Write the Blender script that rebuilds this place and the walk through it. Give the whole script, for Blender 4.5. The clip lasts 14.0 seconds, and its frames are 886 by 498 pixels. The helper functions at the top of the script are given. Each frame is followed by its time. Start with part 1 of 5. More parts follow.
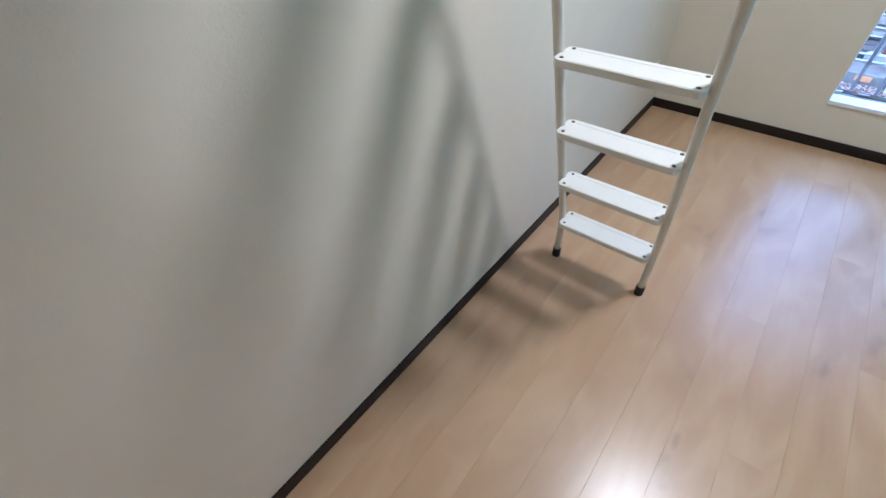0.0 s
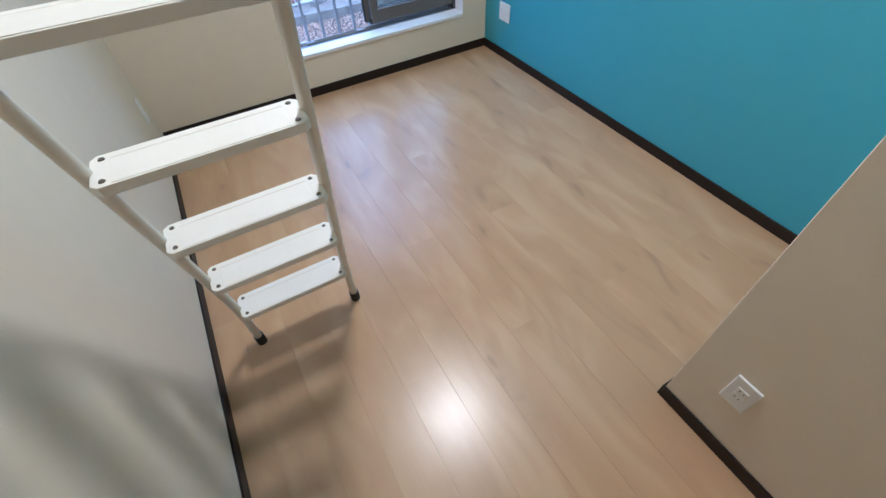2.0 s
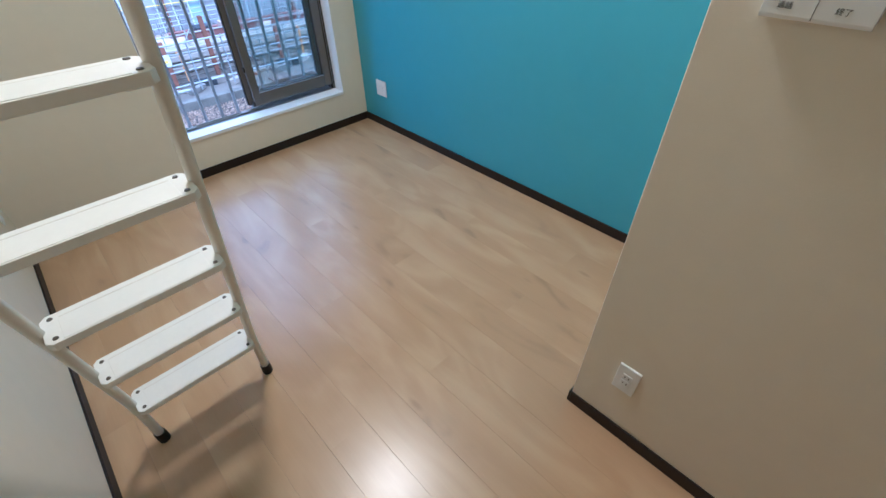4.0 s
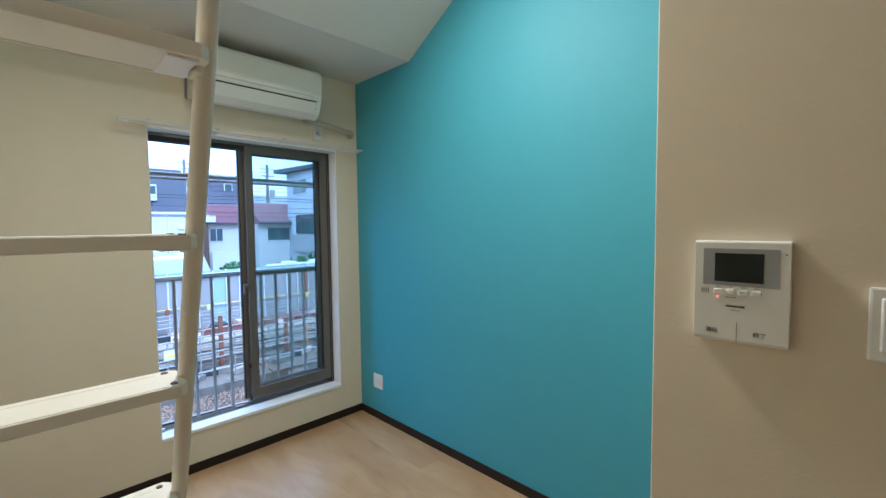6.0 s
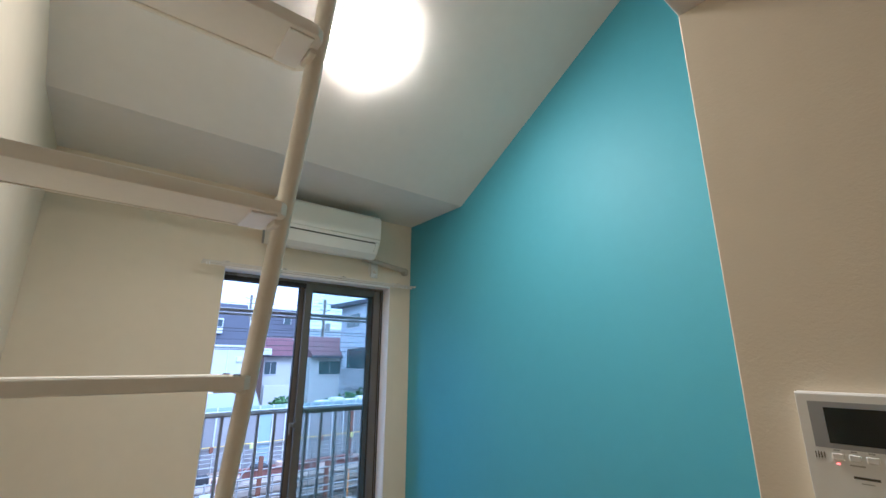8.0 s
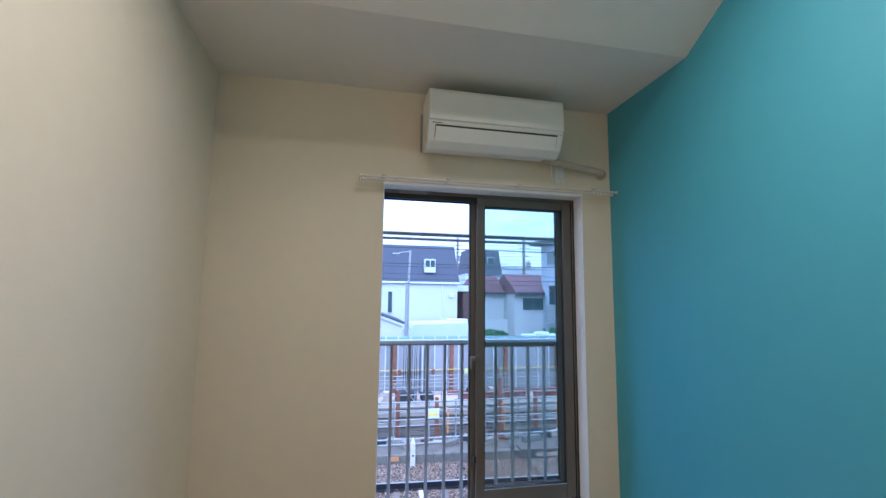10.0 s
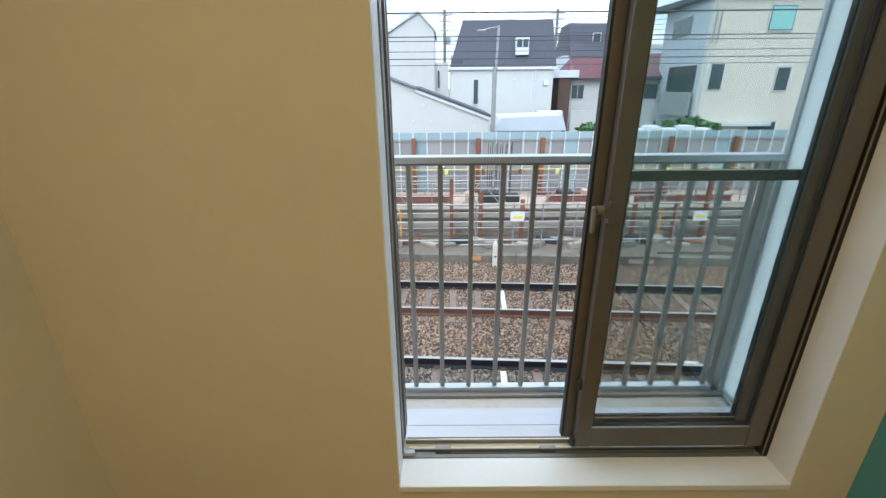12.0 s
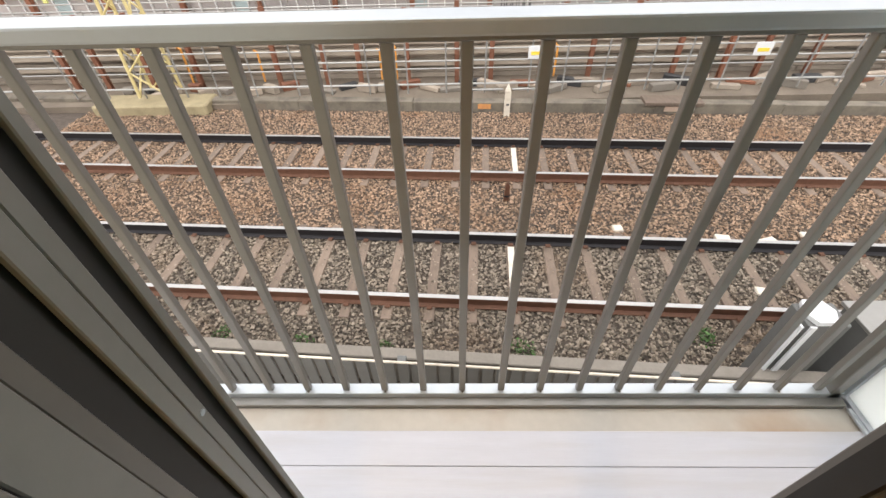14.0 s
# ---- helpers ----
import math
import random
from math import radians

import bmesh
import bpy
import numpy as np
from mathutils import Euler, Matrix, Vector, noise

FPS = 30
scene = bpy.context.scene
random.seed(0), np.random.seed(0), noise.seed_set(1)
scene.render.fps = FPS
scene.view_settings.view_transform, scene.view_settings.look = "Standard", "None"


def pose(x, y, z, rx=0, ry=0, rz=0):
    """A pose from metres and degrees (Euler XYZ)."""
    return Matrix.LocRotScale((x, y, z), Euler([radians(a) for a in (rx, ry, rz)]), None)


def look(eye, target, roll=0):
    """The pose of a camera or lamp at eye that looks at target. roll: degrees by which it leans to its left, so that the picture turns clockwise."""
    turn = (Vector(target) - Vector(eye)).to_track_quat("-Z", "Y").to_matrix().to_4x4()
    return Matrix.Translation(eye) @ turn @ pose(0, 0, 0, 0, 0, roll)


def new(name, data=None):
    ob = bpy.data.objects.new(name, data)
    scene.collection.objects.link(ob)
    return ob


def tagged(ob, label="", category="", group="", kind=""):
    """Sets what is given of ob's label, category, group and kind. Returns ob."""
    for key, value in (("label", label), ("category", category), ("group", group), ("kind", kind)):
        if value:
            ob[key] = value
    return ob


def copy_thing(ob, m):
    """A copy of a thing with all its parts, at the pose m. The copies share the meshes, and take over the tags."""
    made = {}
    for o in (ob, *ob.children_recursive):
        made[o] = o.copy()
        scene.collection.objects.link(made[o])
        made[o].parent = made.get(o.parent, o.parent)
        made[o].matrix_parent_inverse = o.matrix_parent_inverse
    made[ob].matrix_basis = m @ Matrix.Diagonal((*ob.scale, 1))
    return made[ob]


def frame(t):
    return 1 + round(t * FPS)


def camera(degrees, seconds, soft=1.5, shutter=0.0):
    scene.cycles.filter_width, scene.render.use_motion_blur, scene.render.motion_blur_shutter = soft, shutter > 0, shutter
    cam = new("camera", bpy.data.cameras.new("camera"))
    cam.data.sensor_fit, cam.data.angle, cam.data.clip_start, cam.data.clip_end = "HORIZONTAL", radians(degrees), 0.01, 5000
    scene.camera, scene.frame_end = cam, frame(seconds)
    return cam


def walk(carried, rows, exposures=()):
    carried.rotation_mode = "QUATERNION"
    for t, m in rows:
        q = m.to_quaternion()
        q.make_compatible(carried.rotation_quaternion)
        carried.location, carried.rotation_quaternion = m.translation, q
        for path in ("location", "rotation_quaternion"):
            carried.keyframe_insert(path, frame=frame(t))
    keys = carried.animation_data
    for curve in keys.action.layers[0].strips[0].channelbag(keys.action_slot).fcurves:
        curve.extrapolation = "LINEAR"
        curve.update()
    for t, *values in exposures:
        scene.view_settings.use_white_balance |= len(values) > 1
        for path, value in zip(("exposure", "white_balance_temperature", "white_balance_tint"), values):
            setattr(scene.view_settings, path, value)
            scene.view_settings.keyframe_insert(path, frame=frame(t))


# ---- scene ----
cam = camera(92.9, 14.0)
PATH = [
    (0, (0.698, -3.141, 1.487), (-0.243, -2.086, 0.072), -3.9),
    (0.5, (0.651, -2.925, 1.483), (-0.026, -1.695, 0.059), -4.8),
    (1, (0.55, -2.779, 1.46), (0.373, -1.425, -0.001), -5.0),
    (1.5, (0.459, -2.763, 1.478), (0.743, -1.466, -0.017), -4.6),
    (2, (0.448, -2.839, 1.48), (1.04, -1.669, -0.03), -3.7),
    (4.5, (0.405, -2.963, 1.527), (1.571, -1.799, 0.393), -1.0),
    (5, (0.397, -2.975, 1.549), (1.69, -1.683, 0.737), -1.1),
    (5.5, (0.381, -2.987, 1.563), (1.758, -1.611, 1.102), -1.0),
    (6, (0.368, -2.997, 1.57), (1.782, -1.587, 1.459), -0.6),
    (6.5, (0.364, -3.006, 1.577), (1.771, -1.6, 1.778), -0.7),
    (7, (0.348, -3.011, 1.584), (1.727, -1.628, 2.017), -0.5),
    (9.5, (0.622, -2.646, 1.565), (1.272, -0.798, 1.966), 0.2),
    (10, (0.783, -2.395, 1.52), (1.181, -0.448, 1.747), 0.7),
    (10.5, (0.902, -2.081, 1.535), (1.116, -0.092, 1.545), 0.7),
    (11, (0.958, -1.716, 1.529), (1.046, 0.269, 1.303), 0.5),
    (11.5, (1.02, -1.344, 1.503), (1.046, 0.601, 1.035), 0.3),
    (12, (1.071, -0.986, 1.468), (1.066, 0.88, 0.749), -0.5),
    (12.5, (1.12, -0.645, 1.457), (1.093, 1.102, 0.484), -0.7),
    (13, (1.173, -0.358, 1.424), (1.142, 1.261, 0.251), -1.1),
    (13.5, (1.176, -0.130, 1.394), (1.137, 1.368, 0.07), -1.6),
    (14, (1.165, 0.047, 1.378), (1.116, 1.514, 0.019), -1.8),
]
EXPOSURE = [(0.0, 1.82, 3620, 13), (0.5, 1.70, 3700, 13), (1.0, 1.71, 3710, 13), (2.2, 1.69, 3730, 12), (4.5, 1.56, 3750, 10), (6.0, 1.42, 3960, 7),
            (7.2, 1.38, 4100, 13), (9.5, 1.17, 3980, 14), (10.5, 1.14, 4090, 15), (11.0, 1.11, 4300, 13), (12.0, 0.96, 5150, 2), (12.5, 0.94, 5600, 5),
            (13.5, 1.12, 6080, 9), (14.0, 0.97, 6380, 10)]
walk(cam, [(t, look(eye, target, roll)) for t, eye, target, roll in PATH], EXPOSURE)

# ---- world, sun, lamps ----
world = bpy.data.worlds.new("sky")
scene.world = world
world.use_nodes = True
wn, wl = world.node_tree.nodes, world.node_tree.links
wn.clear()
w_out = wn.new("ShaderNodeOutputWorld")
w_bg = wn.new("ShaderNodeBackground")
w_sky = wn.new("ShaderNodeTexSky")
w_sky.sky_type = "NISHITA"
w_sky.sun_disc = False
w_sky.sun_elevation, w_sky.sun_rotation = radians(48), radians(200)
w_sky.air_density, w_sky.dust_density = 1.2, 2.0
w_co = wn.new("ShaderNodeTexCoord")
w_map = wn.new("ShaderNodeMapping")
w_map.inputs["Scale"].default_value = (1.6, 1.6, 5.0)
w_no = wn.new("ShaderNodeTexNoise")
w_no.inputs["Scale"].default_value = 1.7
w_no.inputs["Detail"].default_value = 6
w_no.inputs["Roughness"].default_value = 0.55
w_rm = wn.new("ShaderNodeValToRGB")
w_rm.color_ramp.elements[0].position, w_rm.color_ramp.elements[1].position = 0.18, 0.52
w_mix = wn.new("ShaderNodeMix")
w_mix.data_type = "RGBA"
w_mix.inputs[7].default_value = (10.9, 10.5, 10.1, 1)
wl.new(w_co.outputs["Generated"], w_map.inputs["Vector"])
wl.new(w_map.outputs[0], w_no.inputs["Vector"])
wl.new(w_no.outputs["Fac"], w_rm.inputs["Fac"])
wl.new(w_rm.outputs["Color"], w_mix.inputs[0])
wl.new(w_sky.outputs[0], w_mix.inputs[6])
w_sep = wn.new("ShaderNodeSeparateXYZ")
w_up = wn.new("ShaderNodeMapRange")
w_up.inputs["To Min"].default_value, w_up.inputs["To Max"].default_value = 0.80, 1.75
w_lum = wn.new("ShaderNodeVectorMath")
w_lum.operation = "SCALE"
wl.new(w_co.outputs["Generated"], w_sep.inputs[0])
wl.new(w_sep.outputs["Z"], w_up.inputs["Value"])
wl.new(w_mix.outputs[2], w_lum.inputs[0])
wl.new(w_up.outputs[0], w_lum.inputs["Scale"])
wl.new(w_lum.outputs[0], w_bg.inputs["Color"])
w_bg.inputs["Strength"].default_value = 0.092
wl.new(w_bg.outputs[0], w_out.inputs["Surface"])

sun = new("sun", bpy.data.lights.new("sun", "SUN"))
sun.data.energy, sun.data.angle, sun.data.color = 0.6, radians(14), (1.0, 0.95, 0.88)
sun.matrix_world = look((-6, -14, 20), (4, 12, 0))

LAMP = (1.0, 0.66, 0.33)

# ---- materials ----


def mat(name, color, rough=0.6, metal=0.0, vary=0.08, scale=6.0, bump=0.0, bscale=200.0, coat=0.0, spec=0.5,
        stretch=(1, 1, 1), island=0.0, obj=0.0, dirt=None, dirt_amount=0.0, dirt_scale=3.0, rvary=0.0):
    """A painted, plain or mineral surface: base colour with two scales of variation, fine relief, optional dirt."""
    m = bpy.data.materials.new(name)
    m.use_nodes = True
    n, l = m.node_tree.nodes, m.node_tree.links
    b = n["Principled BSDF"]
    co = n.new("ShaderNodeTexCoord")
    mp = n.new("ShaderNodeMapping")
    mp.inputs["Scale"].default_value = stretch
    l.new(co.outputs["Object"], mp.inputs["Vector"])
    big = n.new("ShaderNodeTexNoise")
    big.inputs["Scale"].default_value, big.inputs["Detail"].default_value = scale, 5
    fine = n.new("ShaderNodeTexNoise")
    fine.inputs["Scale"].default_value, fine.inputs["Detail"].default_value = scale * 11, 4
    l.new(mp.outputs[0], big.inputs["Vector"])
    l.new(mp.outputs[0], fine.inputs["Vector"])
    add = n.new("ShaderNodeMath")
    add.operation = "MULTIPLY_ADD"
    l.new(fine.outputs["Fac"], add.inputs[0])
    add.inputs[1].default_value = 0.5
    l.new(big.outputs["Fac"], add.inputs[2])
    mr = n.new("ShaderNodeMapRange")
    mr.inputs["From Min"].default_value, mr.inputs["From Max"].default_value = 0.4, 1.1
    mr.inputs["To Min"].default_value, mr.inputs["To Max"].default_value = 1 - vary, 1 + vary
    l.new(add.outputs[0], mr.inputs["Value"])
    value = mr.outputs[0]
    if island or obj:
        src = n.new("ShaderNodeNewGeometry").outputs["Random Per Island"] if island else n.new("ShaderNodeObjectInfo").outputs["Random"]
        r2 = n.new("ShaderNodeMapRange")
        amount = island or obj
        r2.inputs["To Min"].default_value, r2.inputs["To Max"].default_value = 1 - amount, 1 + amount
        l.new(src, r2.inputs["Value"])
        mu = n.new("ShaderNodeMath")
        mu.operation = "MULTIPLY"
        l.new(value, mu.inputs[0])
        l.new(r2.outputs[0], mu.inputs[1])
        value = mu.outputs[0]
    hsv = n.new("ShaderNodeHueSaturation")
    hsv.inputs["Color"].default_value = (*color, 1)
    l.new(value, hsv.inputs["Value"])
    out = hsv.outputs[0]
    if dirt:
        dn = n.new("ShaderNodeTexNoise")
        dn.inputs["Scale"].default_value, dn.inputs["Detail"].default_value = dirt_scale, 7
        l.new(mp.outputs[0], dn.inputs["Vector"])
        dr = n.new("ShaderNodeMapRange")
        dr.inputs["From Min"].default_value, dr.inputs["From Max"].default_value = 0.5, 0.72
        dr.inputs["To Max"].default_value = dirt_amount
        l.new(dn.outputs["Fac"], dr.inputs["Value"])
        mx = n.new("ShaderNodeMix")
        mx.data_type = "RGBA"
        mx.inputs[7].default_value = (*dirt, 1)
        l.new(dr.outputs[0], mx.inputs[0])
        l.new(out, mx.inputs[6])
        out = mx.outputs[2]
    l.new(out, b.inputs["Base Color"])
    b.inputs["Roughness"].default_value, b.inputs["Metallic"].default_value = rough, metal
    if rvary:
        rr = n.new("ShaderNodeMapRange")
        rr.inputs["To Min"].default_value, rr.inputs["To Max"].default_value = rough - rvary, rough + rvary
        l.new(big.outputs["Fac"], rr.inputs["Value"])
        l.new(rr.outputs[0], b.inputs["Roughness"])
    b.inputs["Coat Weight"].default_value = coat
    b.inputs["Specular IOR Level"].default_value = spec
    if bump:
        bn = n.new("ShaderNodeTexNoise")
        bn.inputs["Scale"].default_value, bn.inputs["Detail"].default_value = bscale, 3
        l.new(mp.outputs[0], bn.inputs["Vector"])
        bp = n.new("ShaderNodeBump")
        bp.inputs["Strength"].default_value, bp.inputs["Distance"].default_value = bump, 0.002
        l.new(bn.outputs["Fac"], bp.inputs["Height"])
        l.new(bp.outputs[0], b.inputs["Normal"])
    return m


def wallpaper(name, color, relief=0.17):
    """Embossed vinyl wallpaper: short level ripples, fine tooth and soft cloudy blotches."""
    m = mat(name, color, rough=0.58, vary=0.045, scale=1.3, spec=0.4)
    n, l = m.node_tree.nodes, m.node_tree.links
    co = n.new("ShaderNodeTexCoord")
    heights = []
    for scale, stretch, detail, warp in ((95, (1, 1, 1.5), 3, 0.8), (210, (1, 1, 1.0), 2, 0.3)):
        mp = n.new("ShaderNodeMapping")
        mp.inputs["Scale"].default_value = stretch
        wv = n.new("ShaderNodeTexNoise")
        wv.inputs["Scale"].default_value, wv.inputs["Detail"].default_value = scale, detail
        wv.inputs["Distortion"].default_value = warp
        l.new(co.outputs["Object"], mp.inputs["Vector"])
        l.new(mp.outputs[0], wv.inputs["Vector"])
        heights.append(wv.outputs["Fac"])
    # the ripple stands out in patches
    patch = n.new("ShaderNodeTexNoise")
    patch.inputs["Scale"].default_value = 2.6
    l.new(co.outputs["Object"], patch.inputs["Vector"])
    pr = n.new("ShaderNodeMapRange")
    pr.inputs["From Min"].default_value, pr.inputs["From Max"].default_value = 0.35, 0.65
    pr.inputs["To Min"].default_value, pr.inputs["To Max"].default_value = 0.35, 1.2
    l.new(patch.outputs["Fac"], pr.inputs["Value"])
    mu = n.new("ShaderNodeMath")
    mu.operation = "MULTIPLY"
    l.new(heights[0], mu.inputs[0])
    l.new(pr.outputs[0], mu.inputs[1])
    ad = n.new("ShaderNodeMath")
    ad.operation = "MULTIPLY_ADD"
    ad.inputs[1].default_value = 0.35
    l.new(heights[1], ad.inputs[0])
    l.new(mu.outputs[0], ad.inputs[2])
    bp = n.new("ShaderNodeBump")
    bp.inputs["Strength"].default_value, bp.inputs["Distance"].default_value = relief, 0.003
    l.new(ad.outputs[0], bp.inputs["Height"])
    l.new(bp.outputs[0], n["Principled BSDF"].inputs["Normal"])
    return m


def laminate(name):
    """Pale maple laminate: long grain, darker figure streaks, satin coat."""
    m = bpy.data.materials.new(name)
    m.use_nodes = True
    n, l = m.node_tree.nodes, m.node_tree.links
    b = n["Principled BSDF"]
    oi = n.new("ShaderNodeObjectInfo")
    off = n.new("ShaderNodeVectorMath")
    off.operation = "MULTIPLY_ADD"
    off.inputs[1].default_value = (0.05, 0.9, 0.0)
    l.new(oi.outputs["Random"], off.inputs[0])
    l.new(n.new("ShaderNodeNewGeometry").outputs["Position"], off.inputs[2])
    mp = n.new("ShaderNodeMapping")
    mp.inputs["Scale"].default_value = (2.6, 0.9, 1)
    l.new(off.outputs[0], mp.inputs["Vector"])
    big = n.new("ShaderNodeTexNoise")
    big.inputs["Scale"].default_value, big.inputs["Detail"].default_value, big.inputs["Distortion"].default_value = 1.9, 2.6, 0.9
    l.new(mp.outputs[0], big.inputs["Vector"])
    ramp = n.new("ShaderNodeValToRGB")
    e = ramp.color_ramp.elements
    e[0].position, e[0].color = 0.24, (0.345, 0.228, 0.116, 1)
    e[1].position, e[1].color = 0.74, (0.535, 0.368, 0.186, 1)
    ramp.color_ramp.interpolation = "EASE"
    mid = e.new(0.40)
    mid.color = (0.455, 0.297, 0.140, 1)
    l.new(big.outputs["Fac"], ramp.inputs["Fac"])
    mp2 = n.new("ShaderNodeMapping")
    mp2.inputs["Scale"].default_value = (160, 5, 1)
    l.new(off.outputs[0], mp2.inputs["Vector"])
    grain = n.new("ShaderNodeTexNoise")
    grain.inputs["Scale"].default_value, grain.inputs["Detail"].default_value = 1.0, 3
    l.new(mp2.outputs[0], grain.inputs["Vector"])
    gr = n.new("ShaderNodeMapRange")
    gr.inputs["To Min"].default_value, gr.inputs["To Max"].default_value = 0.95, 1.04
    l.new(grain.outputs["Fac"], gr.inputs["Value"])
    rr = n.new("ShaderNodeMapRange")
    rr.inputs["To Min"].default_value, rr.inputs["To Max"].default_value = 0.992, 1.008
    l.new(oi.outputs["Random"], rr.inputs["Value"])
    mu = n.new("ShaderNodeMath")
    mu.operation = "MULTIPLY"
    l.new(gr.outputs[0], mu.inputs[0])
    l.new(rr.outputs[0], mu.inputs[1])
    hsv = n.new("ShaderNodeHueSaturation")
    l.new(ramp.outputs["Color"], hsv.inputs["Color"])
    l.new(mu.outputs[0], hsv.inputs["Value"])
    # small brown knots and short mineral streaks, here and there
    mp3 = n.new("ShaderNodeMapping")
    mp3.inputs["Scale"].default_value = (4.5, 1.5, 1)
    l.new(off.outputs[0], mp3.inputs["Vector"])
    vo = n.new("ShaderNodeTexVoronoi")
    vo.inputs["Scale"].default_value = 1.0
    l.new(mp3.outputs[0], vo.inputs["Vector"])
    kn = n.new("ShaderNodeMapRange")
    kn.interpolation_type = "SMOOTHSTEP"
    kn.inputs["From Min"].default_value, kn.inputs["From Max"].default_value = 0.012, 0.075
    kn.inputs["To Min"].default_value, kn.inputs["To Max"].default_value = 0.42, 0.0
    l.new(vo.outputs["Distance"], kn.inputs["Value"])
    km = n.new("ShaderNodeMix")
    km.data_type = "RGBA"
    km.inputs[7].default_value = (0.26, 0.155, 0.08, 1)
    l.new(kn.outputs[0], km.inputs[0])
    l.new(hsv.outputs[0], km.inputs[6])
    l.new(km.outputs[2], b.inputs["Base Color"])
    ro = n.new("ShaderNodeMapRange")
    ro.inputs["To Min"].default_value, ro.inputs["To Max"].default_value = 0.30, 0.40
    l.new(big.outputs["Fac"], ro.inputs["Value"])
    l.new(ro.outputs[0], b.inputs["Roughness"])
    b.inputs["Specular IOR Level"].default_value = 0.28
    b.inputs["Coat Weight"].default_value, b.inputs["Coat Roughness"].default_value = 0.66, 0.26
    bp = n.new("ShaderNodeBump")
    bp.inputs["Strength"].default_value, bp.inputs["Distance"].default_value = 0.06, 0.001
    l.new(grain.outputs["Fac"], bp.inputs["Height"])
    l.new(bp.outputs[0], b.inputs["Normal"])
    return m


def emitter(name, color, strength):
    m = bpy.data.materials.new(name)
    m.use_nodes = True
    b = m.node_tree.nodes["Principled BSDF"]
    b.inputs["Base Color"].default_value = (0.8, 0.8, 0.8, 1)
    b.inputs["Emission Color"].default_value = (*color, 1)
    b.inputs["Emission Strength"].default_value = strength
    return m


def glass(name, tint, rough=0.0):
    m = bpy.data.materials.new(name)
    m.use_nodes = True
    n, l = m.node_tree.nodes, m.node_tree.links
    n.clear()
    out = n.new("ShaderNodeOutputMaterial")
    tr = n.new("ShaderNodeBsdfTransparent")
    tr.inputs["Color"].default_value = (*tint, 1)
    gl = n.new("ShaderNodeBsdfGlossy")
    gl.inputs["Roughness"].default_value = rough
    lw = n.new("ShaderNodeLayerWeight")
    lw.inputs["Blend"].default_value = 0.5
    pw = n.new("ShaderNodeMath")
    pw.operation, pw.inputs[1].default_value = "POWER", 4.0
    l.new(lw.outputs["Facing"], pw.inputs[0])
    fr = n.new("ShaderNodeMath")
    fr.operation, fr.inputs[1].default_value, fr.inputs[2].default_value = "MULTIPLY_ADD", 0.5, 0.045
    l.new(pw.outputs[0], fr.inputs[0])
    mx = n.new("ShaderNodeMixShader")
    l.new(fr.outputs[0], mx.inputs[0])
    l.new(tr.outputs[0], mx.inputs[1])
    l.new(gl.outputs[0], mx.inputs[2])
    l.new(mx.outputs[0], out.inputs["Surface"])
    return m


M_WALL = wallpaper("white_wallpaper", (0.74, 0.67, 0.515))
M_TEAL = wallpaper("teal_wallpaper", (0.115, 0.365, 0.475), 0.16)
M_CEIL = wallpaper("ceiling_paper", (0.72, 0.70, 0.65), 0.16)
M_FLOOR = laminate("maple_laminate")
M_SUB = mat("subfloor", (0.10, 0.06, 0.035), 0.8)
M_BASE = mat("dark_baseboard", (0.016, 0.011, 0.009), 0.5, spec=0.3, vary=0.15, bump=0.1)
M_TRIM = mat("white_trim", (0.86, 0.86, 0.85), 0.42, vary=0.03, bump=0.05)
M_CREAM = mat("cream_enamel", (0.72, 0.68, 0.58), 0.38, vary=0.05, bump=0.06, bscale=400)
M_TREAD = mat("cream_plastic", (0.80, 0.78, 0.70), 0.45, vary=0.04, bump=0.08, bscale=500)
M_SCREW = mat("dull_screw", (0.17, 0.15, 0.12), 0.45, 0.8)
M_RUBBER = mat("black_rubber", (0.015, 0.015, 0.015), 0.7)
# one bronze in two tones: darker for shaded indoor faces, lighter for daylit jamb
M_BRONZE = mat("bronze_aluminium", (0.155, 0.142, 0.124), 0.40, 0.35, vary=0.08, bump=0.05)
M_BRONZE_LIT = mat("daylit_bronze_aluminium", (0.205, 0.198, 0.182), 0.42, 0.2, vary=0.08, bump=0.05)
M_DARK = mat("dark_gasket", (0.02, 0.018, 0.016), 0.6)
M_GLASS = glass("window_glass", (0.935, 0.96, 0.958))
M_NET = bpy.data.materials.new("insect_netting")
M_NET.use_nodes = True
nn = M_NET.node_tree.nodes
net_mix = nn.new("ShaderNodeMixShader")
net_mix.inputs[0].default_value = 0.08
net_tr = nn.new("ShaderNodeBsdfTransparent")
net_df = nn.new("ShaderNodeBsdfDiffuse")
net_df.inputs["Color"].default_value = (0.22, 0.23, 0.23, 1)
M_NET.node_tree.links.new(net_tr.outputs[0], net_mix.inputs[1])
M_NET.node_tree.links.new(net_df.outputs[0], net_mix.inputs[2])
M_NET.node_tree.links.new(net_mix.outputs[0], nn["Material Output"].inputs["Surface"])
M_ALU = mat("grey_aluminium", (0.265, 0.255, 0.24), 0.42, 0.55, vary=0.06, bump=0.05)
M_LOCK = mat("grey_lock_metal", (0.24, 0.235, 0.225), 0.4, 0.4)
M_LEVER = mat("pale_lock_metal", (0.30, 0.297, 0.285), 0.38, 0.4, vary=0.05)
M_ALUT = mat("pale_aluminium", (0.47, 0.50, 0.53), 0.38, 0.5, vary=0.05)
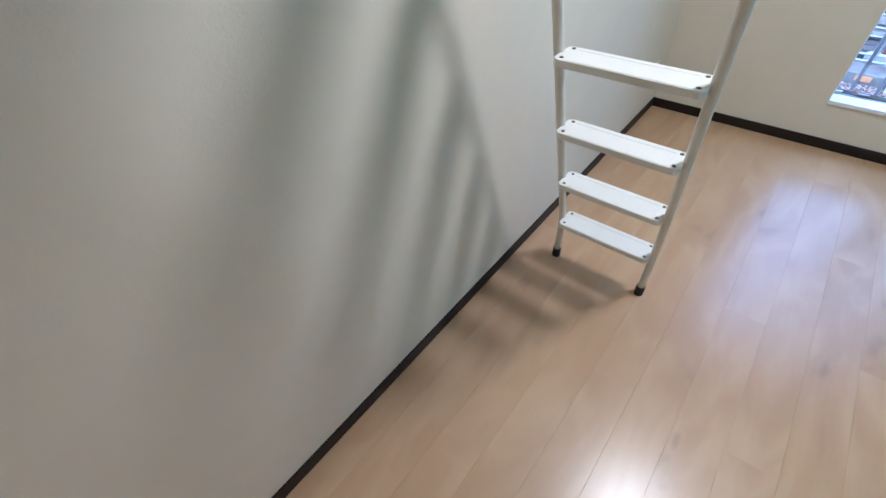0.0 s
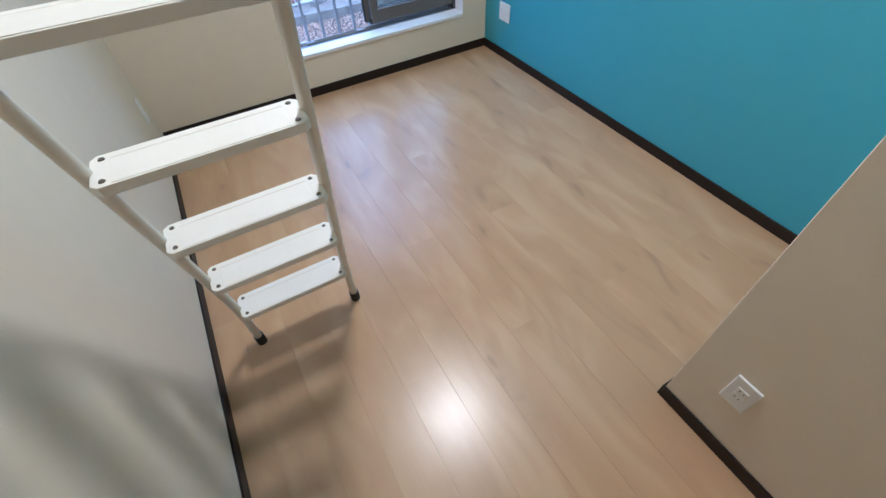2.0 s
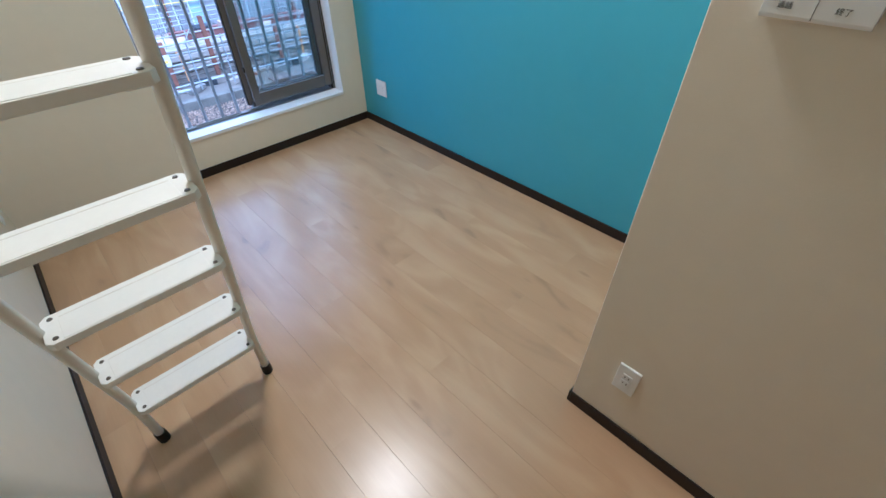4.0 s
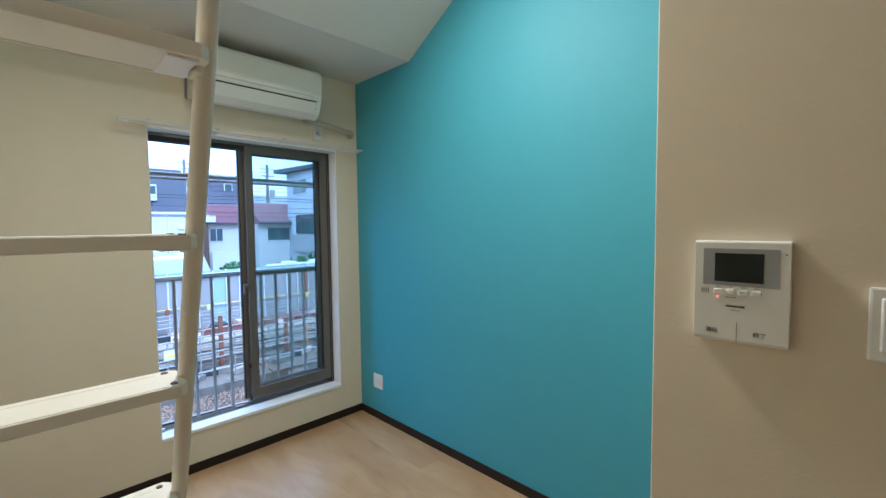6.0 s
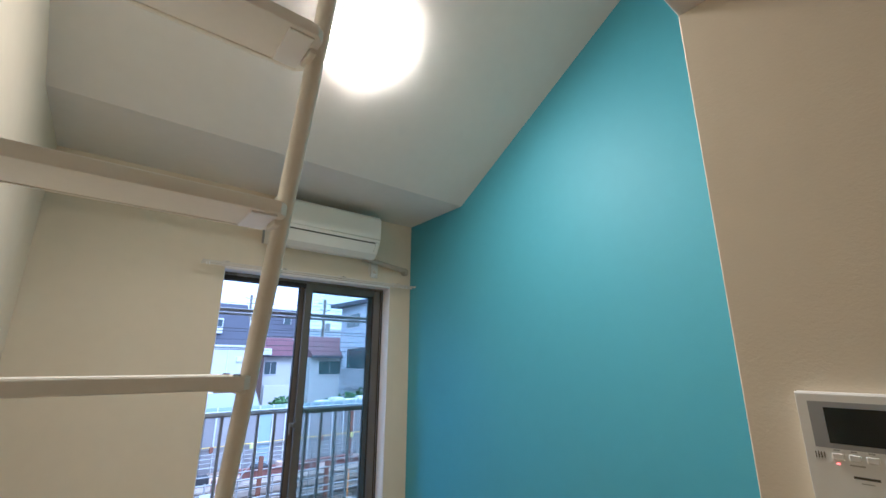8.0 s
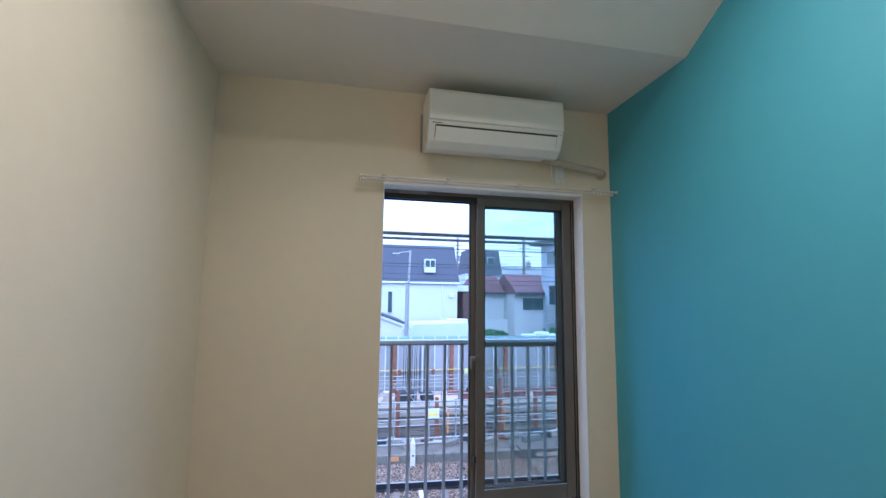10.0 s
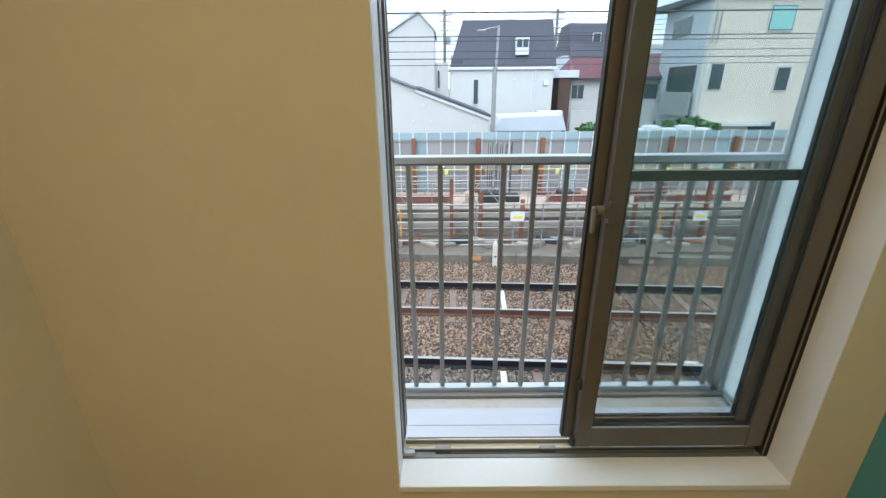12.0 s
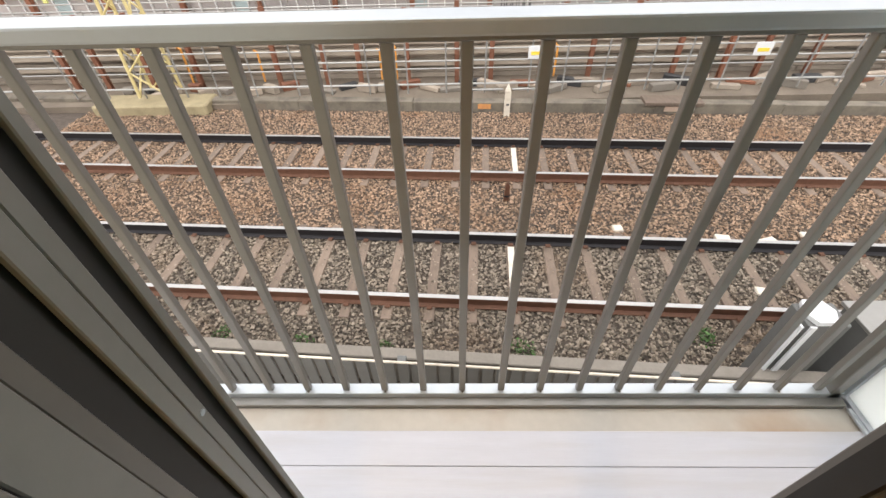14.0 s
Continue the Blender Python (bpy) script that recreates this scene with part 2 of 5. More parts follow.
M_DECK = mat("pale_deck_board", (0.58, 0.58, 0.63), 0.55, vary=0.06, scale=2.0, stretch=(1, 14, 1), bump=0.1,
             dirt=(0.42, 0.36, 0.28), dirt_amount=0.25, dirt_scale=1.2)
M_DIRTY = mat("stained_gutter", (0.52, 0.48, 0.42), 0.6, vary=0.12, scale=3, dirt=(0.36, 0.22, 0.12), dirt_amount=0.9, dirt_scale=1.6)
M_FROST = mat("pale_partition_board", (0.86, 0.88, 0.88), 0.5, vary=0.04)
fn = M_FROST.node_tree.nodes
fr_tl = fn.new("ShaderNodeBsdfTranslucent")
fr_tl.inputs["Color"].default_value = (0.95, 0.975, 0.965, 1)
fr_mx = fn.new("ShaderNodeMixShader")
fr_mx.inputs[0].default_value = 0.7
M_FROST.node_tree.links.new(fn["Principled BSDF"].outputs[0], fr_mx.inputs[1])
M_FROST.node_tree.links.new(fr_tl.outputs[0], fr_mx.inputs[2])
M_FROST.node_tree.links.new(fr_mx.outputs[0], fn["Material Output"].inputs["Surface"])
M_WHITE = mat("white_plastic", (0.80, 0.80, 0.77), 0.38, vary=0.02)
M_ACW = mat("warm_white_plastic", (0.78, 0.77, 0.71), 0.35, vary=0.02)
M_GREYP = mat("grey_plastic", (0.33, 0.34, 0.35), 0.4, vary=0.03)
M_SCREEN = mat("black_screen", (0.008, 0.011, 0.010), 0.12, vary=0.0)
M_INK = mat("dark_print", (0.07, 0.07, 0.07), 0.6, vary=0.0)
M_INKL = mat("pale_print", (0.42, 0.42, 0.40), 0.6, vary=0.0)
M_TAPE = mat("beige_pipe_tape", (0.47, 0.42, 0.32), 0.6, vary=0.08, scale=20)
M_LAMP = emitter("lit_diffuser", LAMP, 54.0)
M_LED = emitter("red_led", (1.0, 0.08, 0.05), 1.5)

# ---- building helpers ----


def part(name, bm, material, parent=None, label="", smooth=False):
    me = bpy.data.meshes.new(name)
    bm.normal_update()
    bm.to_mesh(me)
    bm.free()
    me.materials.append(material)
    if smooth:
        for p in me.polygons:
            p.use_smooth = True
    ob = new(name, me)
    if parent is not None:
        ob.parent = parent
    if label:
        ob["label"] = label
    return ob


def thing(name, label, category, at=(0, 0, 0), group="", kind=""):
    ob = new(name)
    ob.location = at
    ob.empty_display_size = 0.1
    return tagged(ob, label, category, group, kind)


def box(x0, x1, y0, y1, z0, z1, bevel=0.0, seg=1, bm=None):
    b = bmesh.new() if bm is None else bm
    v = [b.verts.new((x, y, z)) for z in (z0, z1) for x, y in ((x0, y0), (x1, y0), (x1, y1), (x0, y1))]
    fs = [(3, 2, 1, 0), (4, 5, 6, 7), (0, 1, 5, 4), (1, 2, 6, 5), (2, 3, 7, 6), (3, 0, 4, 7)]
    faces = [b.faces.new([v[i] for i in f]) for f in fs]
    if bevel:
        edges = {e for f in faces for e in f.edges}
        bmesh.ops.bevel(b, geom=list(edges), offset=bevel, segments=seg, affect="EDGES", profile=0.6)
    return b


def tube(points, r, n=12, bm=None, cap=True, flat=1.0):
    """A round bar swept along a polyline."""
    b = bmesh.new() if bm is None else bm
    pts = [Vector(p) for p in points]
    rings = []
    for i, p in enumerate(pts):
        d = (pts[min(i + 1, len(pts) - 1)] - pts[max(i - 1, 0)]).normalized()
        ref = Vector((1, 0, 0)) if abs(d.x) < 0.8 else Vector((0, 0, 1))
        u = d.cross(ref).normalized()
        w = u.cross(d).normalized()
        rings.append([b.verts.new(p + (u * math.cos(a) * r + w * math.sin(a) * r * flat)) for a in
                      [2 * math.pi * k / n for k in range(n)]])
    for a, c in zip(rings, rings[1:]):
        for k in range(n):
            b.faces.new((a[k], a[(k + 1) % n], c[(k + 1) % n], c[k]))
    if cap:
        b.faces.new(rings[0])
        b.faces.new(list(reversed(rings[-1])))
    bmesh.ops.recalc_face_normals(b, faces=b.faces)
    return b


def prism(poly, axis, a, c, bm=None, bevel=0.0):
    """A polygon (pairs in the two other axes, in order) pushed from a to c along an axis."""
    b = bmesh.new() if bm is None else bm

    def at(p, k):
        q = {"x": (k, p[0], p[1]), "y": (p[0], k, p[1]), "z": (p[0], p[1], k)}[axis]
        return b.verts.new(q)
    lo, hi = [at(p, a) for p in poly], [at(p, c) for p in poly]
    made = [b.faces.new(lo), b.faces.new(list(reversed(hi)))]
    for i in range(len(poly)):
        j = (i + 1) % len(poly)
        made.append(b.faces.new((lo[i], hi[i], hi[j], lo[j])))
    bmesh.ops.recalc_face_normals(b, faces=b.faces)
    if bevel:
        bmesh.ops.bevel(b, geom=list({e for f in made for e in f.edges}), offset=bevel, segments=2, affect="EDGES", profile=0.6)
    return b


def disc(center, r, h, axis="z", n=16, bm=None, r2=None):
    c = Vector(center)
    d = {"x": Vector((1, 0, 0)), "y": Vector((0, 1, 0)), "z": Vector((0, 0, 1))}[axis]
    b = bmesh.new() if bm is None else bm
    u = d.orthogonal().normalized()
    w = d.cross(u)
    lo = [b.verts.new(c + (u * math.cos(2 * math.pi * k / n) + w * math.sin(2 * math.pi * k / n)) * r) for k in range(n)]
    rr = r if r2 is None else r2
    hi = [b.verts.new(c + d * h + (u * math.cos(2 * math.pi * k / n) + w * math.sin(2 * math.pi * k / n)) * rr) for k in range(n)]
    b.faces.new(list(reversed(lo)))
    b.faces.new(hi)
    for k in range(n):
        b.faces.new((lo[k], lo[(k + 1) % n], hi[(k + 1) % n], hi[k]))
    bmesh.ops.recalc_face_normals(b, faces=b.faces)
    return b


# ---- the room: floor, walls, ceiling ----
W, YS, XS = 2.37, -2.675, 1.347          # width, end of the side wall, face of the side wall
BACK, LOFT = -4.6, 2.40
OX0, OX1, OZ0, OZ1 = 0.919, 2.171, 0.270, 2.175   # window opening
BEND_Y, BEND_Z, RISE = -0.68, 2.734, 0.60
TOP_Y = -3.2
TOP_Z = BEND_Z + RISE * (BEND_Y - TOP_Y)

floor = tagged(part("floor", box(-0.2, W + 0.2, BACK - 0.2, 0.0, -0.25, -0.012), M_SUB),
               "pale maple laminate plank floor with a satin sheen", "floor", kind="structure")

tagged(part("wall_left", box(-0.2, 0, BACK - 0.2, 0.2, -0.25, 4.5), M_WALL),
       "off-white embossed wallpaper wall beside the ladder", "wall", kind="structure")
tagged(part("wall_teal", box(W, W + 0.2, BACK - 0.2, 0.2, -0.25, 4.5), M_TEAL),
       "teal blue wallpaper accent wall", "wall", kind="structure")
bm = box(0, OX0, 0, 0.2, -0.25, 3.0)
box(OX1, W, 0, 0.2, -0.25, 3.0, bm=bm)
box(OX0, OX1, 0, 0.2, -0.25, OZ0, bm=bm)
box(OX0, OX1, 0, 0.2, OZ1, 3.0, bm=bm)
tagged(part("wall_window", bm, M_WALL), "off-white wallpaper wall around the balcony window", "wall", kind="structure")
tagged(part("wall_back", box(0, W, BACK - 0.2, BACK, -0.25, 4.5), M_WALL),
       "plain off-white wall closing the entrance end", "wall", kind="structure")
tagged(part("wall_side", box(XS, W, BACK, YS, -0.012, LOFT, bevel=0.002), M_WALL),
       "off-white textured wall with the door intercom", "wall", kind="structure")
tagged(part("loft_floor", box(0, W, BACK, YS, LOFT, LOFT + 0.2, bevel=0.002), M_CEIL),
       "off-white underside of the sleeping loft", "loft", kind="structure")
bm = prism([(0, BEND_Z), (BEND_Y, BEND_Z), (TOP_Y, TOP_Z), (BACK, TOP_Z), (BACK, TOP_Z + 0.2), (TOP_Y, TOP_Z + 0.2),
            (BEND_Y, BEND_Z + 0.25), (0, BEND_Z + 0.25)], "x", 0, W)
tagged(part("ceiling", bm, M_CEIL), "off-white ceiling, flat by the window, then sloping up", "ceiling", kind="structure")
tagged(part("roof", box(-0.2, W + 0.2, BACK - 0.2, 0.2, 4.5, 4.6), M_SUB), "plain roof over the room", "roof", kind="structure")

# unseen block, added to close the building and keep sun off the near track
tagged(part("wall_lower_storey", box(-0.2, W + 0.2, BACK - 0.2, 0.2, -2.86, -0.252), M_WALL),
       "plain unseen block added as the storey below the room", "wall", kind="structure")

# baseboards
BH, BT = 0.06, 0.008


def baseboard(x0, x1, y0, y1):
    tagged(part("baseboard", box(x0, x1, y0, y1, 0.0, BH, bevel=0.0015), M_BASE),
           "dark brown wooden baseboard along the wall foot", "baseboard", kind="structure")


baseboard(0, BT, BACK, 0)
baseboard(BT, W - BT, -BT, 0)
baseboard(W - BT, W, YS + BT, 0)
baseboard(XS - BT, W - BT, YS, YS + BT)
baseboard(XS - BT, XS, BACK, YS)

# ---- window: casing, frame, two sashes ----
win = thing("window_1", "bronze aluminium sliding balcony window, half of it slid open", "window", (1.545, 0.0, OZ0), kind="structure")
win_inv = Matrix.Translation(-win.location)


def wpart(name, bm, material, parent=win, label=""):
    bm.transform(win_inv)
    return part(name, bm, material, parent, label)


CY = 0.102              # depth of the white lining, where the aluminium frame begins
for nm, d in (("casing", (OX0, OX0 + 0.005, -0.004, CY, OZ0 - 0.008, OZ1 + 0.014)),
              ("casing", (OX1 - 0.005, OX1, -0.004, CY, OZ0 - 0.008, OZ1 + 0.014)),
              ("casing", (OX0 + 0.005, OX1 - 0.005, -0.004, CY, OZ1 - 0.012, OZ1 + 0.014)),
              ("window_sill", (OX0 + 0.005, OX1 - 0.005, -0.010, CY, OZ0 - 0.010, OZ0 + 0.012))):
    wpart(nm, box(*d, bevel=0.002), M_TRIM, label="white boxed window lining")

FX0, FX1, FZ0, FZ1 = OX0 + 0.005, OX1 - 0.005, OZ0 + 0.012, OZ1 - 0.012
FY0, FY1 = CY + 0.001, 0.266
for d in ((OX0 + 0.0003, FX0 - 0.003, FY0, 0.2, FZ0 - 0.06, FZ1), (FX1 - 0.010, OX1 - 0.0005, FY0, 0.2, FZ0 - 0.06, FZ1),
          (OX0 - 0.03, FX0 - 0.006, 0.2005, FY1, FZ0 - 0.11, FZ1 + 0.03), (FX1 - 0.010, OX1 + 0.03, 0.2005, FY1, FZ0 - 0.11, FZ1 + 0.03)):
    wpart("jamb", box(*d), M_DARK, label="dark frame channel")
# upright ribs of the frame: inner flange, sash channel, outer channel, drip edge
# third left rib takes the darker tone, as painted shading of the curved recess
for y0, y1, x, m in ((FY0, 0.1205, 0.004, M_BRONZE_LIT), (0.1225, 0.160, 0.0015, M_BRONZE_LIT), (0.1605, 0.176, -0.0005, M_BRONZE),
                     (0.205, 0.222, 0.003, M_BRONZE_LIT), (0.2225, 0.237, 0.0025, M_BRONZE_LIT), (0.2555, FY1, 0.003, M_BRONZE_LIT)):
    wpart("jamb_rib", box(FX0 - 0.0035, FX0 + x, y0, y1, FZ0 - 0.002, FZ1 - 0.002, bevel=0.0012), m)
for y0, y1, x, m in ((FY0, 0.108, 0.014, M_BRONZE_LIT), (0.150, 0.156, 0.016, M_BRONZE), (0.1965, 0.204, 0.016, M_BRONZE), (0.24, FY1, 0.016, M_BRONZE)):
    wpart("jamb_rib", box(FX1 - x, FX1 - 0.009, y0, y1, FZ0 - 0.002, FZ1 - 0.002, bevel=0.0012), m)
# threshold: inner flange, slot, two guides, a step down to the drip edge
TXA, TXB = FX0 + 0.004, FX1 - 0.016
for y0, y1, z0, z1, m in ((FY0, 0.118, -0.06, 0.001, M_BRONZE_LIT), (0.1185, 0.1275, -0.06, -0.012, M_DARK), (0.128, 0.150, -0.06, -0.006, M_BRONZE_LIT),
                          (0.1505, 0.199, -0.07, -0.022, M_BRONZE), (0.1995, 0.240, -0.11, -0.062, M_BRONZE), (0.2405, FY1, -0.11, -0.090, M_BRONZE_LIT)):
    wpart("track_rail", box(TXA, TXB, y0, y1, FZ0 + z0, FZ0 + z1, bevel=0.001), m)
for y, z0, z1 in ((0.134, -0.006, 0.006), (0.176, -0.022, 0.004), (0.222, -0.062, -0.030)):
    wpart("guide", box(TXA, TXB, y, y + 0.004, FZ0 + z0, FZ0 + z1, bevel=0.0008), M_ALU)
wpart("slot_cover", box(FX0 + 0.006, FX0 + 0.11, 0.117, 0.128, FZ0 - 0.012, FZ0 + 0.0005, bevel=0.001), M_BRONZE_LIT)
wpart("head", box(FX0 - 0.006, FX1 - 0.010, FY0, FY1, FZ1 - 0.016, FZ1 + 0.010, bevel=0.0015), M_BRONZE)
for y in (0.124, 0.176):
    wpart("guide", box(FX0 + 0.004, FX1 - 0.016, y - 0.006, y + 0.012, FZ1 - 0.046, FZ1 - 0.016), M_DARK)
for y, x in ((0.110, 0.004), (0.231, 0.0025)):
    for z in (0.62, 1.0, 1.42, 1.95):
        wpart("screw", disc((FX0 + x, y, z), 0.0035, 0.0012, "x", 8), M_ALUT)
wpart("ventilator", box(1.02, 1.19, FY0 - 0.006, FY0 + 0.008, FZ1 - 0.020, FZ1 - 0.001, bevel=0.002), M_ALU, label="small grey ventilator slot cover")
for x in (1.035, 1.40):
    wpart("stopper", box(x, x + 0.055, 0.128, 0.144, FZ0 - 0.006, FZ0 + 0.012, bevel=0.001), M_ALU)
wpart("stopper", box(FX0 + 0.005, FX0 + 0.04, FY0 + 0.006, 0.126, FZ0 + 0.001, FZ0 + 0.016, bevel=0.001), M_ALUT)


def sash(x0, x1, y0, y1, left, right, label):
    z0, z1 = FZ0 + 0.034, FZ1 - 0.018
    s = wpart("sash", box(x0, x0 + left, y0, y1, z0, z1, bevel=0.003, seg=2), M_BRONZE, label=label)
    b0, t0 = 0.080, 0.050
    wpart("stile", box(x1 - right, x1, y0, y1, z0, z1, bevel=0.003, seg=2), M_BRONZE, s)
    wpart("bottom_rail", box(x0 + left, x1 - right, y0 + 0.002, y1 - 0.002, z0, z0 + b0, bevel=0.002), M_BRONZE, s)
    wpart("top_rail", box(x0 + left, x1 - right, y0 + 0.002, y1 - 0.002, z1 - t0, z1, bevel=0.002), M_BRONZE, s)
    ym = (y0 + y1) / 2
    gx0, gx1, gz0, gz1 = x0 + left, x1 - right, z0 + b0, z1 - t0
    g = wpart("pane", box(gx0 - 0.004, gx1 + 0.004, ym - 0.002, ym + 0.002, gz0 - 0.004, gz1 + 0.004), M_GLASS, s, "clear glass pane")
    g.visible_shadow = False
    k = 0.005
    for d in ((gx0, gx1, gz0, gz0 + k), (gx0, gx1, gz1 - k, gz1), (gx0, gx0 + k, gz0 + k, gz1 - k), (gx1 - k, gx1, gz0 + k, gz1 - k)):
        wpart("gasket", box(d[0], d[1], ym - 0.008, ym + 0.008, d[2], d[3]), M_DARK, s)
    wpart("bead", box(gx0, gx1, y0 + 0.0035, y0 + 0.009, gz0 - 0.001, gz0 + 0.003), M_ALUT, s, "bright glazing bead")
    return s


inner = sash(1.511, FX1 - 0.018, 0.112, 0.144, 0.050, 0.058, "bronze sliding sash with a crescent lock")
outer = sash(1.484, 2.124, 0.157, 0.185, 0.046, 0.056, "bronze sliding sash slid open behind the other")
# rubber seal, widened so its black also paints the shade on the sash edge
wpart("seal_and_shaded_edge", box(1.477, 1.4845, 0.159, 0.1835, FZ0 + 0.036, FZ1 - 0.03), M_DARK, outer, "black rubber edge seal widened over the shaded sash edge")
for z in (FZ0 + 0.034, FZ1 - 0.05):
    wpart("corner_block", box(1.500, 1.516, 0.114, 0.142, z - 0.004, z + 0.03, bevel=0.003), M_DARK, inner)
wpart("interlock", box(1.516, 1.527, 0.1435, 0.1575, FZ0 + 0.036, FZ1 - 0.02), M_DARK, inner, "dark draught strip between the sashes")
# crescent lock on the inner sash
wpart("lock_base", box(1.513, 1.532, 0.100, 0.1125, 1.118, 1.180, bevel=0.004, seg=2), M_BRONZE, inner, "grey crescent lock")
wpart("lock_body", box(1.494, 1.514, 0.092, 0.104, 1.135, 1.172, bevel=0.004, seg=2), M_BRONZE, inner)
wpart("lock_hub", disc((1.478, 0.100, 1.158), 0.012, 0.018, "x", 18), M_LOCK, inner)
b = prism([(0.093, 1.168), (0.105, 1.168), (0.100, 1.094), (0.090, 1.094)], "x", 1.466, 1.477, bevel=0.004)
wpart("lock_lever", b, M_LEVER, inner, "pale grey lock lever")
# insect screen behind the sashes
scrn = wpart("insect_screen", box(1.560, 1.584, 0.213, 0.228, FZ0 - 0.02, FZ1 - 0.03, bevel=0.002), M_BRONZE, win, "grey insect screen with a middle bar")
for d in ((FX1 - 0.040, FX1 - 0.024, FZ0 - 0.02, FZ1 - 0.03), (1.584, FX1 - 0.040, FZ0 - 0.02, FZ0 + 0.015), (1.584, FX1 - 0.040, FZ1 - 0.055, FZ1 - 0.03), (1.584, FX1 - 0.040, 1.208, 1.240)):
    wpart("screen_bar", box(d[0], d[1], 0.214, 0.227, d[2], d[3], bevel=0.002), M_BRONZE, scrn)
msh = wpart("mesh", box(1.584, FX1 - 0.040, 0.2200, 0.2206, FZ0 + 0.015, FZ1 - 0.055), M_NET, scrn, "fine grey insect netting")
msh.visible_shadow = False
wpart("roller_guard", box(1.499, 1.512, 0.116, 0.136, 0.55, 0.585, bevel=0.003), M_DARK, inner)

# ---- balcony ----
RY = 0.79
bal = thing("balcony_railing", "grey aluminium balcony railing with upright square bars", "railing", (1.2, RY, 0.0))


def at_thing(t, bm):
    bm.transform(Matrix.Translation(-Vector(t.location)))
    return bm


X_END, X_BEG = 2.478, -0.35
part("top_rail", at_thing(bal, box(X_BEG, X_END, RY - 0.034, RY + 0.034, 1.172, 1.200, bevel=0.005, seg=2)), M_ALUT, bal, "pale aluminium handrail")
part("under_rail", at_thing(bal, box(X_BEG, X_END, RY - 0.014, RY + 0.014, 1.160, 1.172, bevel=0.002)), M_ALU, bal)
part("bottom_rail", at_thing(bal, box(X_BEG, X_END, RY - 0.02, RY + 0.02, 0.0, 0.03, bevel=0.002)), M_ALUT, bal)
part("gutter_rail", at_thing(bal, box(X_BEG, X_END, RY - 0.05, RY - 0.02, -0.04, 0.006, bevel=0.002)), M_ALU, bal)
bar0 = part("bar", at_thing(bal, box(1.592 - 0.011, 1.592 + 0.011, RY - 0.009, RY + 0.009, 0.03, 1.160, bevel=0.002)), M_ALU, bal)
BAR = 0.1337
for k in range(-14, 7):
    if k:
        o = bar0.copy()
        scene.collection.objects.link(o)
        o.parent = bal
        o.location = (k * BAR, 0, 0)
for x in (X_END - 0.03, X_BEG + 0.03):
    part("post", at_thing(bal, box(x - 0.02, x + 0.02, RY - 0.02, RY + 0.02, -0.04, 1.172, bevel=0.003)), M_ALU, bal)
for k in range(-6, 4):
    part("screw", at_thing(bal, disc((1.46 + k * BAR * 2, RY - 0.012, 0.03), 0.004, 0.0015, "z", 8)), M_SCREW, bal)

deck = thing("balcony_deck", "pale grey balcony floor of grooved boards", "balcony", (1.2, 0.45, -0.2))
part("slab", at_thing(deck, box(X_BEG, 2.66, 0.2, RY + 0.012, -0.22, -0.03)), M_DIRTY, deck)
part("gutter", at_thing(deck, box(X_BEG, 2.488, 0.658, RY - 0.052, -0.03, -0.012)), M_DIRTY, deck, "brown-stained drainage strip")
part("backing", at_thing(deck, box(X_BEG, 2.488, 0.2, 0.652, -0.03, -0.024)), M_DECK, deck)
y = 0.2
for wdt in (0.012, 0.164, 0.167, 0.110):
    part("board", at_thing(deck, box(X_BEG, 2.488, y + 0.0008, y + wdt - 0.0002, -0.024, 0.0, bevel=0.0016)), M_DECK, deck)
    y += wdt + 0.001
part("fascia", at_thing(deck, box(X_BEG, 2.66, RY + 0.0125, RY + 0.02, -0.25, -0.03)), M_ALU, deck)

scr = thing("balcony_partition", "pale board partition in an aluminium frame at the balcony end", "partition", (2.505, 0.5, -0.012))
part("board", at_thing(scr, box(2.500, 2.510, 0.222, 0.772, 0.012, 2.6)), M_FROST, scr)
for d in ((2.490, 2.520, 0.203, 0.222, -0.012, 2.62), (2.490, 2.520, 0.772, 0.80, -0.012, 2.62)):
    part("frame", at_thing(scr, box(*d, bevel=0.002)), M_ALUT, scr)
part("frame", at_thing(scr, box(2.484, 2.520, 0.222, 0.772, -0.012, 0.012, bevel=0.002)), M_ALUT, scr)
part("frame", at_thing(scr, box(2.490, 2.520, 0.222, 0.772, 2.6, 2.62, bevel=0.002)), M_ALUT, scr)
part("base_strip", at_thing(scr, box(2.470, 2.483, 0.222, 0.73, -0.002, 0.008, bevel=0.001)), M_ALUT, scr)

hang = thing("laundry_pole", "grey metal laundry pole on wall arms across the balcony", "laundry pole", (1.2, 0.6, 1.955))
for y, z, r in ((0.45, 1.950, 0.014), (0.60, 1.936, 0.011)):
    part("pole", at_thing(hang, tube([(X_BEG, y, z), (2.47, y, z)], r, 12)), M_ALU, hang)
for x in (2.36, -0.2):
    b = bmesh.new()
    ring = [(0.63 + 0.05 * math.cos(a), 1.915 + 0.035 * math.sin(a)) for a in [2 * math.pi * k / 14 for k in range(15)]]
    tube([(x, y, z) for y, z in ring], 0.008, 8, bm=b, cap=False)
    tube([(x, 0.205, 1.94), (x, 0.40, 1.93), (x, 0.585, 1.92)], 0.016, 8, bm=b)
    part("arm", at_thing(hang, b), M_ALUT, hang, "pale looped pole arm")
    part("arm_base", at_thing(hang, box(x - 0.03, x + 0.03, 0.2, 0.212, 1.86, 2.02, bevel=0.003)), M_ALUT, hang)

